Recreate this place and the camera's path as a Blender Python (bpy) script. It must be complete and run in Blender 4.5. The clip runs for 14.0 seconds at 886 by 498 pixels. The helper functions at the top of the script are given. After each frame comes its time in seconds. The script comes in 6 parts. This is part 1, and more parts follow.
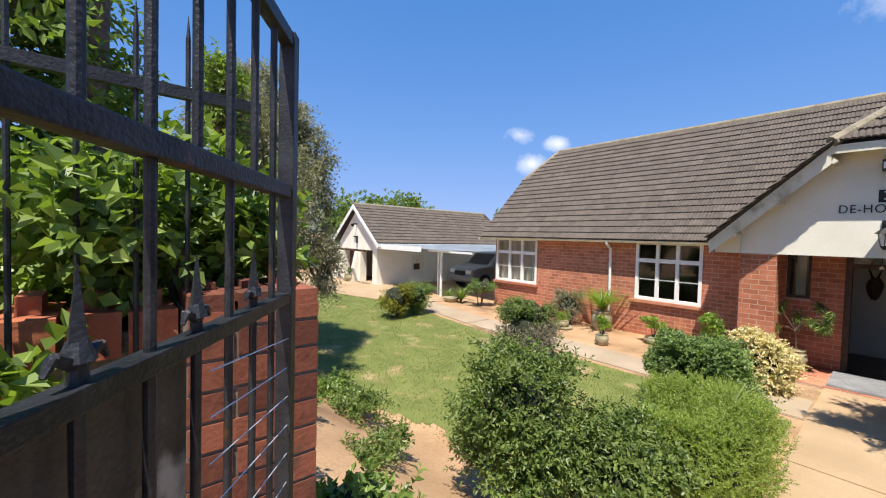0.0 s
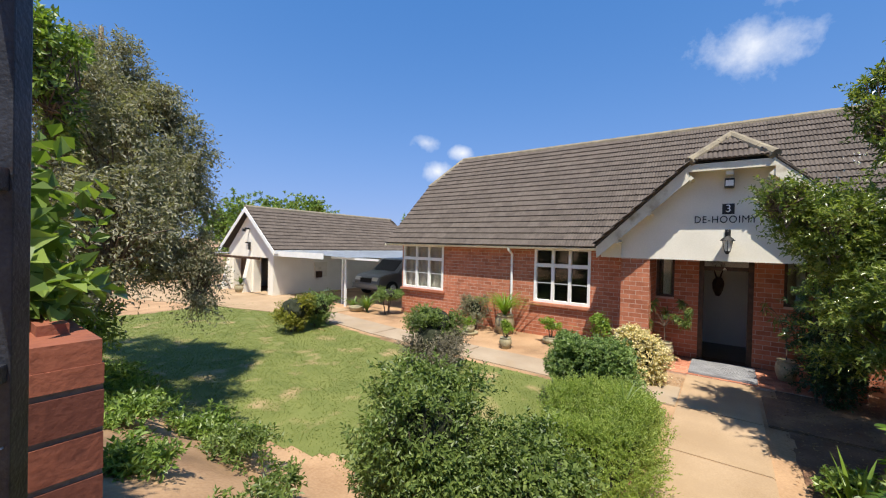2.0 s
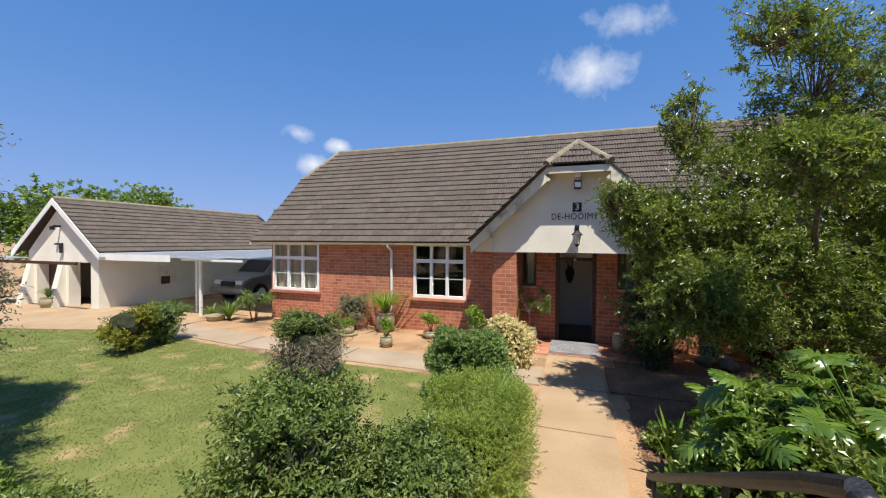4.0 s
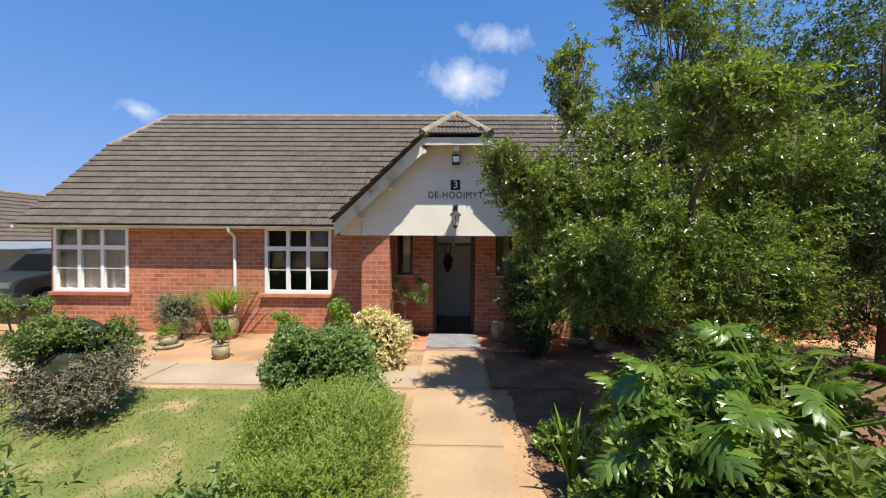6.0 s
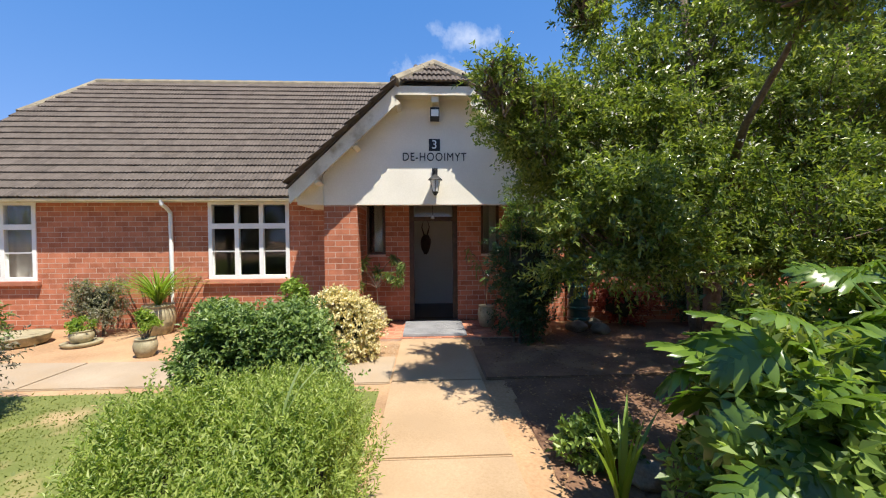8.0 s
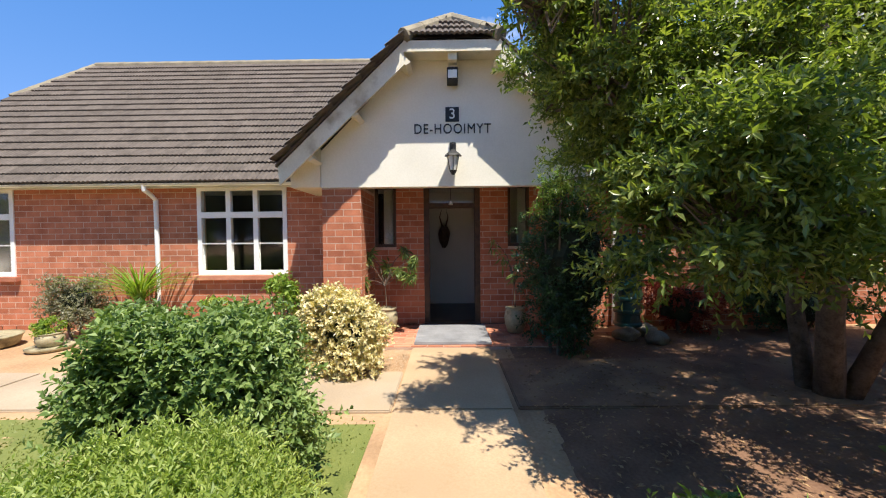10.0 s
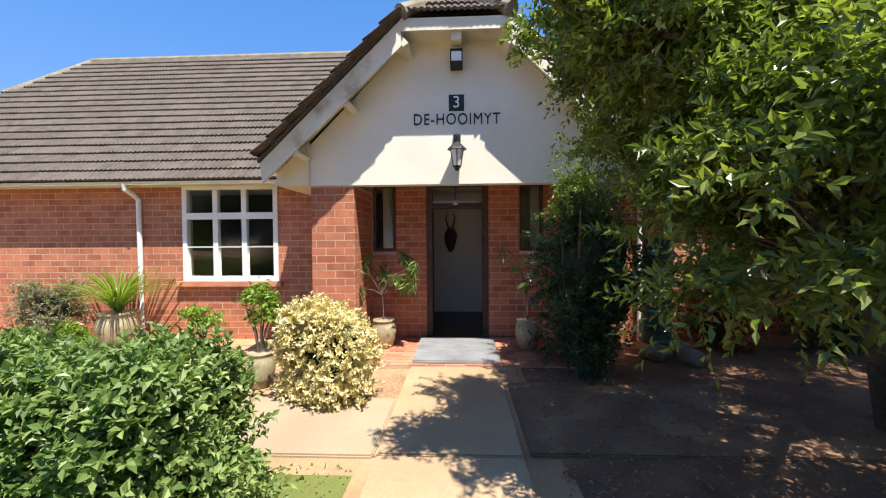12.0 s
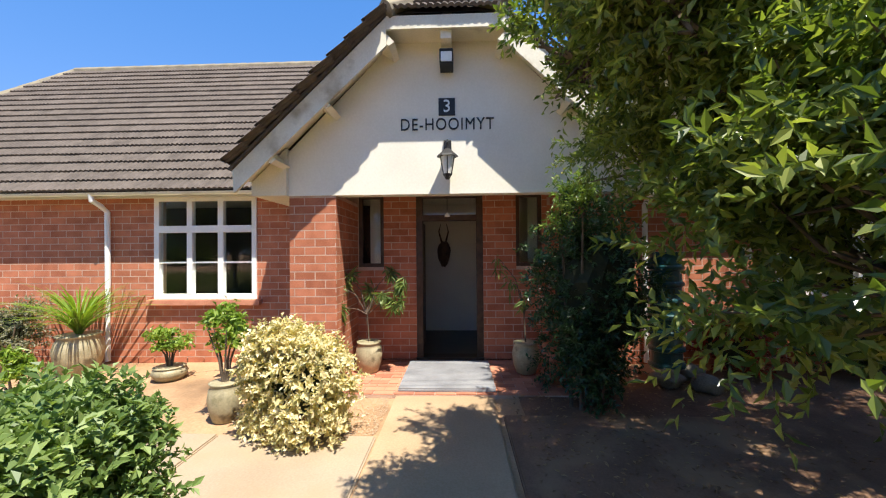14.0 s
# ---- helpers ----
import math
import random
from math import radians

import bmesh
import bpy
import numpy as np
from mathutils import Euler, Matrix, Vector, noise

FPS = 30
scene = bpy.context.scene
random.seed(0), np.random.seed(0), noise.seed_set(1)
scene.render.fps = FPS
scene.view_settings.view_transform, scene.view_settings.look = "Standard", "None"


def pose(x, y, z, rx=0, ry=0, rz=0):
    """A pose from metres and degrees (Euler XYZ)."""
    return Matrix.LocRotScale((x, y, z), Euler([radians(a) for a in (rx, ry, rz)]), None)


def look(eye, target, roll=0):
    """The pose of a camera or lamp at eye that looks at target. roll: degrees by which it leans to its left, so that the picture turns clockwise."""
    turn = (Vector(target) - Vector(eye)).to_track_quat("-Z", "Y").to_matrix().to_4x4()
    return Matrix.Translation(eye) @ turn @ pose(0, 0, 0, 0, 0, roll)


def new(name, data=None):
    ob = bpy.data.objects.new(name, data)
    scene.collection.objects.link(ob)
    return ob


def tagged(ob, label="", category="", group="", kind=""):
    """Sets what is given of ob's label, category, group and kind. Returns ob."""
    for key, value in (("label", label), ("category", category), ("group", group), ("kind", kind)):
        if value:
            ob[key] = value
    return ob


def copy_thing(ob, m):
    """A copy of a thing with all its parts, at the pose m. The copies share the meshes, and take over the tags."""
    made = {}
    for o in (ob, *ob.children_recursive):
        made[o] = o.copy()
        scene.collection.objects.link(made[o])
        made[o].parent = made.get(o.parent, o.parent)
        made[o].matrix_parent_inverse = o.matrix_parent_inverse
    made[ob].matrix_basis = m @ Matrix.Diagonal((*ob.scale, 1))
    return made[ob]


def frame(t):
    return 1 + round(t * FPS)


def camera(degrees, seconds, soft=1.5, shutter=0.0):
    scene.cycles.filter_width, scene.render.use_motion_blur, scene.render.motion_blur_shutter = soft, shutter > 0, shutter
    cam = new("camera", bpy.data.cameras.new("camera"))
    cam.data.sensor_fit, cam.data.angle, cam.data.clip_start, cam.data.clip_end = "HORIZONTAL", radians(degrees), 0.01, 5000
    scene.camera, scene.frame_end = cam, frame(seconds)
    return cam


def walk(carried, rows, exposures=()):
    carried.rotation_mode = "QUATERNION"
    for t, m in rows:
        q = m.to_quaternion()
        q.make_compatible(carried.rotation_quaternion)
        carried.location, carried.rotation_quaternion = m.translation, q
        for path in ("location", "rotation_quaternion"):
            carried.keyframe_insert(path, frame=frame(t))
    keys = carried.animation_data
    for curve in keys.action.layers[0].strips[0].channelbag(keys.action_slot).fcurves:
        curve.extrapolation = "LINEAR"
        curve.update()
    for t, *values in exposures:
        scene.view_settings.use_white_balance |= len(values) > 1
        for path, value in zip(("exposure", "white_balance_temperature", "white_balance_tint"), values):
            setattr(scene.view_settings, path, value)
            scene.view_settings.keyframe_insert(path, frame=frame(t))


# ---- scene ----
cam = camera(98.1, 14.0, soft=1.15)
PATH = [
    (0, (0.835, 0.347, 2.416), (2.12, 1.879, 2.352), 1.5),
    (0.5, (0.96, 0.408, 2.423), (2.277, 1.912, 2.369), 1.5),
    (1, (1.037, 0.474, 2.428), (2.456, 1.883, 2.385), 1.7),
    (1.5, (1.071, 0.51, 2.434), (2.575, 1.828, 2.402), 1.5),
    (2, (1.094, 0.539, 2.445), (2.705, 1.725, 2.421), 1.4),
    (2.5, (1.119, 0.551, 2.448), (2.827, 1.592, 2.427), 1.3),
    (3, (1.151, 0.552, 2.435), (2.934, 1.457, 2.418), 1.1),
    (3.5, (1.171, 0.579, 2.46), (3.009, 1.368, 2.44), 1.0),
    (4, (1.3, 0.591, 2.466), (3.193, 1.233, 2.431), 0.4),
    (4.2, (1.427, 0.592, 2.443), (3.342, 1.167, 2.398), 0.4),
    (6.3, (2.728, 0.636, 2.1), (4.727, 0.621, 2.058), 0.3),
    (6.5, (2.826, 0.658, 2.073), (4.825, 0.617, 2.027), 0.2),
    (7, (3.123, 0.677, 1.91), (5.121, 0.591, 1.87), 0.0),
    (7.5, (3.384, 0.695, 1.804), (5.381, 0.597, 1.749), -0.3),
    (8, (3.67, 0.695, 1.647), (5.667, 0.602, 1.602), -0.4),
    (8.5, (3.923, 0.69, 1.535), (5.92, 0.601, 1.489), -0.5),
    (9, (4.219, 0.681, 1.51), (6.217, 0.622, 1.458), -0.6),
    (11.5, (5.269, 0.493, 1.56), (7.266, 0.584, 1.506), -0.4),
    (12, (5.366, 0.489, 1.566), (7.363, 0.578, 1.514), -0.4),
    (12.5, (5.445, 0.483, 1.576), (7.443, 0.567, 1.529), -0.5),
    (13, (5.547, 0.458, 1.567), (7.545, 0.542, 1.54), -0.5),
    (13.5, (5.652, 0.432, 1.571), (7.65, 0.513, 1.562), -0.5),
    (14, (5.774, 0.411, 1.571), (7.772, 0.489, 1.592), -0.5),
]
walk(cam, [(t, look(eye, target, roll)) for t, eye, target, roll in PATH], [(0.0, 0.68), (1.5, 0.57), (4.0, 0.42), (7.0, 0.72), (9.0, 0.8), (12.0, 0.98), (14.0, 0.98)])

# ---- light ----
world = bpy.data.worlds.new("sky")
scene.world = world
world.use_nodes = True
wn, wl = world.node_tree.nodes, world.node_tree.links
sky = wn.new("ShaderNodeTexSky")
sky.sky_type, sky.sun_disc = "NISHITA", False
SUN_FROM = Vector((-0.40, -0.29, 1.10)).normalized()
sky.sun_elevation = math.asin(SUN_FROM.z)
sky.sun_rotation = math.atan2(SUN_FROM.x, SUN_FROM.y)
sky.air_density, sky.dust_density, sky.ozone_density = 1.0, 0.05, 3.0
wn["Background"].inputs["Strength"].default_value = 0.10
tint = wn.new("ShaderNodeHueSaturation")
tint.inputs["Saturation"].default_value = 1.3
# soft shoulder: a deep even blue overhead, less glare round the sun
num = wn.new("ShaderNodeVectorMath")
num.operation = "MULTIPLY"
num.inputs[1].default_value = (2.35, 2.6, 3.0)
wl.new(sky.outputs["Color"], num.inputs[0])
den = wn.new("ShaderNodeVectorMath")
den.operation = "MULTIPLY_ADD"
wl.new(sky.outputs["Color"], den.inputs[0])
den.inputs[1].default_value, den.inputs[2].default_value = (0.55, 0.5, 0.36), (1, 1, 1)
quo = wn.new("ShaderNodeVectorMath")
quo.operation = "DIVIDE"
wl.new(num.outputs[0], quo.inputs[0])
wl.new(den.outputs[0], quo.inputs[1])
wl.new(quo.outputs[0], tint.inputs["Color"])
# small fair-weather clouds, each with a frayed edge
way = wn.new("ShaderNodeTexCoord").outputs["Generated"]
fray = wn.new("ShaderNodeTexNoise")
fray.inputs["Scale"].default_value, fray.inputs["Detail"].default_value, fray.inputs["Roughness"].default_value = 11, 9, 0.62
wl.new(way, fray.inputs["Vector"])
cover = None
for (cx, cy, cz), size, flat in (((0.926, -0.026, 0.376), 0.165, 1.4), ((0.881, -0.110, 0.459), 0.14, 2.0), ((0.750, 0.611, 0.253), 0.075, 2.0), ((0.808, 0.541, 0.231), 0.06, 1.8), ((0.780, 0.598, 0.185), 0.07, 1.7)):
    off = wn.new("ShaderNodeVectorMath")
    off.operation = "SUBTRACT"
    wl.new(way, off.inputs[0])
    off.inputs[1].default_value = (cx, cy, cz)
    sq = wn.new("ShaderNodeVectorMath")
    sq.operation = "MULTIPLY"
    wl.new(off.outputs[0], sq.inputs[0])
    sq.inputs[1].default_value = (1, 1, flat)
    ln = wn.new("ShaderNodeVectorMath")
    ln.operation = "LENGTH"
    wl.new(sq.outputs[0], ln.inputs[0])
    mr = wn.new("ShaderNodeMapRange")
    mr.inputs["From Min"].default_value, mr.inputs["From Max"].default_value = 0.0, size
    mr.inputs["To Min"].default_value, mr.inputs["To Max"].default_value = 1.0, 0.0
    wl.new(ln.outputs["Value"], mr.inputs["Value"])
    if cover is None:
        cover = mr.outputs[0]
    else:
        mx = wn.new("ShaderNodeMath")
        mx.operation = "MAXIMUM"
        wl.new(cover, mx.inputs[0])
        wl.new(mr.outputs[0], mx.inputs[1])
        cover = mx.outputs[0]
edge = wn.new("ShaderNodeMath")
edge.operation = "MULTIPLY_ADD"
wl.new(fray.outputs["Fac"], edge.inputs[0])
edge.inputs[1].default_value = 1.5
wl.new(cover, edge.inputs[2])
soft_edge = wn.new("ShaderNodeMapRange")
soft_edge.inputs["From Min"].default_value, soft_edge.inputs["From Max"].default_value = 1.18, 2.05
wl.new(edge.outputs[0], soft_edge.inputs["Value"])
cloud = wn.new("ShaderNodeMix")
cloud.data_type = "RGBA"
wl.new(soft_edge.outputs[0], cloud.inputs["Factor"])
wl.new(tint.outputs["Color"], cloud.inputs[6])
cloud.inputs[7].default_value = (7.0, 7.2, 7.6, 1)
wl.new(cloud.outputs[2], wn["Background"].inputs["Color"])
sun = new("sun", bpy.data.lights.new("sun", "SUN"))
sun.data.energy, sun.data.angle, sun.data.color = 5.0, radians(0.5), (1.0, 0.94, 0.82)
sun.matrix_world = look(SUN_FROM * 30, (0, 0, 0))

# ---- materials ----


def rgb(c):
    return (c[0], c[1], c[2], 1.0)


def material(name, low, high, rough=0.7, metal=0.0, scale=8.0, fine=60.0, bump=0.2, spec=0.4, island=0.0, stain=None, obj=0.0, depth=0.01):
    """Two-scale mottled colour with bump; island or obj adds a value shift for each island or object."""
    m = bpy.data.materials.new(name)
    m.use_nodes = True
    n, l = m.node_tree.nodes, m.node_tree.links
    b = n["Principled BSDF"]
    geo = n.new("ShaderNodeNewGeometry")
    big, small = n.new("ShaderNodeTexNoise"), n.new("ShaderNodeTexNoise")
    big.inputs["Scale"].default_value, small.inputs["Scale"].default_value = scale, fine
    big.inputs["Detail"].default_value, small.inputs["Detail"].default_value = 5, 3
    l.new(geo.outputs["Position"], big.inputs["Vector"])
    l.new(geo.outputs["Position"], small.inputs["Vector"])
    add = n.new("ShaderNodeMath")
    add.operation = "MULTIPLY_ADD"
    add.inputs[1].default_value = 0.45
    l.new(small.outputs["Fac"], add.inputs[0])
    sc = n.new("ShaderNodeMath")
    sc.operation = "MULTIPLY"
    sc.inputs[1].default_value = 0.75
    l.new(big.outputs["Fac"], sc.inputs[0])
    l.new(sc.outputs[0], add.inputs[2])
    ramp = n.new("ShaderNodeValToRGB")
    ramp.color_ramp.elements[0].position, ramp.color_ramp.elements[1].position = 0.38, 0.82
    ramp.color_ramp.elements[0].color, ramp.color_ramp.elements[1].color = rgb(low), rgb(high)
    last = add.outputs[0]
    for amount, src in ((island, geo.outputs["Random Per Island"]), (obj, None)):
        if amount:
            if src is None:
                src = n.new("ShaderNodeObjectInfo").outputs["Random"]
            mm = n.new("ShaderNodeMath")
            mm.operation = "MULTIPLY_ADD"
            mm.inputs[1].default_value = amount
            l.new(src, mm.inputs[0])
            sub = n.new("ShaderNodeMath")
            sub.operation = "SUBTRACT"
            sub.inputs[1].default_value = amount / 2
            l.new(last, sub.inputs[0])
            l.new(sub.outputs[0], mm.inputs[2])
            last = mm.outputs[0]
    l.new(last, ramp.inputs["Fac"])
    colour = ramp.outputs["Color"]
    if stain:
        st = n.new("ShaderNodeTexNoise")
        st.inputs["Scale"].default_value, st.inputs["Detail"].default_value = stain[1], 6
        l.new(geo.outputs["Position"], st.inputs["Vector"])
        r2 = n.new("ShaderNodeValToRGB")
        r2.color_ramp.elements[0].position, r2.color_ramp.elements[1].position = stain[2], stain[3]
        l.new(st.outputs["Fac"], r2.inputs["Fac"])
        mix = n.new("ShaderNodeMix")
        mix.data_type = "RGBA"
        l.new(r2.outputs["Color"], mix.inputs["Factor"])
        l.new(colour, mix.inputs[6])
        mix.inputs[7].default_value = rgb(stain[0])
        colour = mix.outputs[2]
    l.new(colour, b.inputs["Base Color"])
    b.inputs["Roughness"].default_value, b.inputs["Metallic"].default_value = rough, metal
    b.inputs["Specular IOR Level"].default_value = spec
    if bump:
        bp = n.new("ShaderNodeBump")
        bp.inputs["Strength"].default_value, bp.inputs["Distance"].default_value = bump, depth
        l.new(add.outputs[0], bp.inputs["Height"])
        l.new(bp.outputs["Normal"], b.inputs["Normal"])
    return m


def leaf_material(name, dark, mid, light, rough=0.4, glow=0.35, spec=0.5):
    """A leaf: colour by island, light that passes through, a waxy gloss."""
    m = bpy.data.materials.new(name)
    m.use_nodes = True
    n, l = m.node_tree.nodes, m.node_tree.links
    b = n["Principled BSDF"]
    geo = n.new("ShaderNodeNewGeometry")
    clump = n.new("ShaderNodeTexNoise")
    clump.inputs["Scale"].default_value = 3.0
    l.new(geo.outputs["Position"], clump.inputs["Vector"])
    a = n.new("ShaderNodeMath")
    a.operation = "MULTIPLY_ADD"
    a.inputs[1].default_value = 0.6
    l.new(geo.outputs["Random Per Island"], a.inputs[0])
    sc = n.new("ShaderNodeMath")
    sc.operation = "MULTIPLY"
    sc.inputs[1].default_value = 0.45
    l.new(clump.outputs["Fac"], sc.inputs[0])
    l.new(sc.outputs[0], a.inputs[2])
    ramp = n.new("ShaderNodeValToRGB")
    e = ramp.color_ramp.elements
    e[0].position, e[0].color = 0.15, rgb(dark)
    e[1].position, e[1].color = 0.85, rgb(light)
    k = e.new(0.5)
    k.color = rgb(mid)
    l.new(a.outputs[0], ramp.inputs["Fac"])
    l.new(ramp.outputs["Color"], b.inputs["Base Color"])
    b.inputs["Roughness"].default_value, b.inputs["Specular IOR Level"].default_value = rough, spec
    tr = n.new("ShaderNodeBsdfTranslucent")
    warm = n.new("ShaderNodeMix")
    warm.data_type, warm.blend_type = "RGBA", "MULTIPLY"
    warm.inputs["Factor"].default_value = 1.0
    l.new(ramp.outputs["Color"], warm.inputs[6])
    warm.inputs[7].default_value = (1.5, 1.6, 0.6, 1)
    l.new(warm.outputs[2], tr.inputs["Color"])
    mix = n.new("ShaderNodeMixShader")
    mix.inputs["Fac"].default_value = glow
    l.new(b.outputs["BSDF"], mix.inputs[1])
    l.new(tr.outputs["BSDF"], mix.inputs[2])
    l.new(mix.outputs["Shader"], n["Material Output"].inputs["Surface"])
    return m


def glass_material():
    m = bpy.data.materials.new("window glass")
    m.use_nodes = True
    b = m.node_tree.nodes["Principled BSDF"]
    b.inputs["Base Color"].default_value = (0.9, 0.95, 0.93, 1)
    b.inputs["Roughness"].default_value, b.inputs["IOR"].default_value = 0.02, 1.45
    b.inputs["Transmission Weight"].default_value = 1.0
    return m


BRICK = material("red brick", (0.33, 0.105, 0.052), (0.55, 0.20, 0.108), 0.85, scale=5, fine=90, bump=0.35, island=0.28)
BRICK_OB = material("red brick single", (0.33, 0.105, 0.052), (0.55, 0.20, 0.108), 0.85, scale=5, fine=90, bump=0.35, obj=0.28)
# pillar brick: weathered, and darkened for the shade that lies on the pillar
OLD_BRICK_SHADED = material("weathered gate brick, shaded tone", (0.11, 0.034, 0.021), (0.27, 0.088, 0.048), 0.85, scale=7, fine=70, bump=0.5, obj=0.5, stain=((0.06, 0.045, 0.04), 6, 0.55, 0.7))
# wall brick: a brighter copy, with sunlight put into its orange
WALL_BRICK_LIT = material("orange garden wall brick, sunlit tone", (0.30, 0.085, 0.042), (0.55, 0.19, 0.09), 0.85, scale=7, fine=70, bump=0.5, obj=0.4, stain=((0.10, 0.06, 0.045), 6, 0.6, 0.75))
OLD_MORTAR = material("sooty mortar", (0.10, 0.085, 0.07), (0.24, 0.20, 0.16), 0.95, scale=6, fine=90, bump=0.4)
MORTAR = material("mortar", (0.42, 0.27, 0.20), (0.60, 0.44, 0.35), 0.95, scale=4, fine=120, bump=0.3)
PLASTER = material("cream plaster", (0.74, 0.70, 0.60), (0.86, 0.82, 0.72), 0.8, scale=1.5, fine=40, bump=0.12, spec=0.3)
CREAM = material("cream paint on timber", (0.62, 0.57, 0.45), (0.80, 0.75, 0.62), 0.6, scale=3, fine=50, bump=0.1, stain=((0.40, 0.33, 0.22), 2.5, 0.62, 0.75))
WHITE = material("white gloss paint", (0.74, 0.74, 0.72), (0.88, 0.88, 0.86), 0.4, scale=3, fine=60, bump=0.05)
TILE = material("weathered roof tile", (0.078, 0.062, 0.051), (0.146, 0.118, 0.098), 0.9, scale=9, fine=70, bump=0.4, island=0.2)
TILE_OB = material("weathered roof tile single", (0.078, 0.062, 0.051), (0.146, 0.118, 0.098), 0.9, scale=9, fine=70, bump=0.4, obj=0.2)
RIDGE = material("lichen ridge mortar", (0.16, 0.135, 0.10), (0.34, 0.29, 0.20), 0.9, scale=4, fine=50, bump=0.4)
SOIL = material("sandy soil", (0.30, 0.175, 0.09), (0.50, 0.32, 0.18), 0.95, scale=1.3, fine=35, bump=0.6, stain=((0.13, 0.075, 0.04), 0.7, 0.56, 0.74), depth=0.02)
CONCRETE = material("sandy concrete", (0.32, 0.215, 0.12), (0.47, 0.335, 0.21), 0.9, scale=1.1, fine=60, bump=0.25, stain=((0.36, 0.25, 0.15), 1.8, 0.5, 0.8))
GRIT = material("sandy grit", (0.34, 0.24, 0.15), (0.52, 0.40, 0.28), 0.9, scale=20, fine=90, bump=0.2)
STONE = material("mossy grey stone", (0.12, 0.10, 0.075), (0.30, 0.26, 0.20), 0.9, scale=6, fine=60, bump=0.5)
PAVER = material("red paver", (0.36, 0.13, 0.075), (0.58, 0.25, 0.15), 0.85, scale=5, fine=80, bump=0.3, obj=0.4)
IRON = material("black painted iron", (0.010, 0.011, 0.014), (0.045, 0.047, 0.055), 0.45, 0.3, scale=14, fine=160, bump=0.35, stain=((0.10, 0.045, 0.02), 9, 0.66, 0.72))
RUSTY = material("scuffed black sheet", (0.035, 0.03, 0.026), (0.11, 0.09, 0.07), 0.6, 0.1, scale=8, fine=120, bump=0.3, stain=((0.42, 0.38, 0.32), 7, 0.5, 0.6))
BARK = material("grey bark", (0.07, 0.05, 0.035), (0.20, 0.15, 0.11), 0.95, scale=14, fine=60, bump=0.9)
GALV = material("galvanised sheet", (0.50, 0.54, 0.58), (0.70, 0.74, 0.78), 0.45, 0.5, scale=2, fine=30, bump=0.05)
CLAY = material("glazed clay pot", (0.24, 0.21, 0.12), (0.46, 0.40, 0.26), 0.5, scale=10, fine=60, bump=0.25, stain=((0.12, 0.10, 0.06), 6, 0.58, 0.7))
DARKWOOD = material("dark stained timber", (0.035, 0.018, 0.010), (0.10, 0.05, 0.028), 0.5, scale=12, fine=70, bump=0.2)
MAT = material("grey slatted mat", (0.20, 0.20, 0.21), (0.34, 0.34, 0.35), 0.85, scale=4, fine=90, bump=0.3)
BLACK = material("black enamel", (0.008, 0.008, 0.009), (0.02, 0.02, 0.022), 0.5, scale=10, fine=60, bump=0.1)
INSIDE = material("room plaster", (0.66, 0.61, 0.52), (0.76, 0.71, 0.61), 0.9, scale=2, fine=40, bump=0.05)
DARKFLOOR = material("dark polished floor", (0.03, 0.02, 0.015), (0.07, 0.045, 0.03), 0.35, scale=5, fine=40, bump=0.05)
TEAL = material("teal glazed column", (0.008, 0.045, 0.05), (0.02, 0.10, 0.105), 0.3, scale=7, fine=50, bump=0.1)
SILVER = material("silver car paint", (0.24, 0.25, 0.26), (0.30, 0.31, 0.32), 0.3, 0.6, scale=2, fine=20, bump=0.0)
RUBBER = material("tyre rubber", (0.012, 0.012, 0.012), (0.03, 0.03, 0.03), 0.8, scale=10, fine=80, bump=0.2)
CURTAIN = material("grey curtain", (0.28, 0.25, 0.24), (0.42, 0.38, 0.36), 0.9, scale=6, fine=70, bump=0.2)
# near-black: the shade deep inside a bush, put into the core's colour
CORE_SHADE = material("bush core, inner shade as near-black", (0.012, 0.016, 0.006), (0.035, 0.04, 0.018), 0.9, scale=20, fine=90, bump=0.8)
GLASS = glass_material()
LAMPGLASS = material("frosted lamp glass", (0.75, 0.75, 0.7), (0.85, 0.85, 0.8), 0.3, scale=5, fine=40, bump=0.0)
L_TREE = leaf_material("glossy mid green leaf", (0.045, 0.078, 0.015), (0.13, 0.175, 0.038), (0.30, 0.335, 0.09), 0.28, 0.42)
L_BACK = leaf_material("deep green leaf", (0.03, 0.055, 0.014), (0.075, 0.115, 0.03), (0.16, 0.20, 0.055), 0.4, 0.3)
L_OLIVE = leaf_material("grey green small leaf", (0.12, 0.125, 0.07), (0.22, 0.215, 0.14), (0.35, 0.33, 0.24), 0.5, 0.3)
L_IVY = leaf_material("bright creeper leaf", (0.06, 0.105, 0.019), (0.15, 0.225, 0.044), (0.30, 0.39, 0.095), 0.42)
L_HEDGE = leaf_material("fine lime leaf", (0.14, 0.20, 0.035), (0.25, 0.32, 0.065), (0.40, 0.45, 0.13), 0.5, 0.42)
L_DARK = leaf_material("dark glossy leaf", (0.013, 0.036, 0.013), (0.029, 0.072, 0.023), (0.065, 0.13, 0.052), 0.3, 0.2)
L_HOLLY = leaf_material("green hedge leaf", (0.065, 0.12, 0.03), (0.15, 0.22, 0.06), (0.29, 0.37, 0.13), 0.45, 0.3, 0.4)
L_SHRUB = leaf_material("olive shrub leaf", (0.06, 0.098, 0.022), (0.128, 0.18, 0.045), (0.24, 0.3, 0.083), 0.45)
L_VARI = leaf_material("cream variegated leaf", (0.28, 0.27, 0.09), (0.63, 0.53, 0.29), (0.86, 0.75, 0.52), 0.45, 0.25)
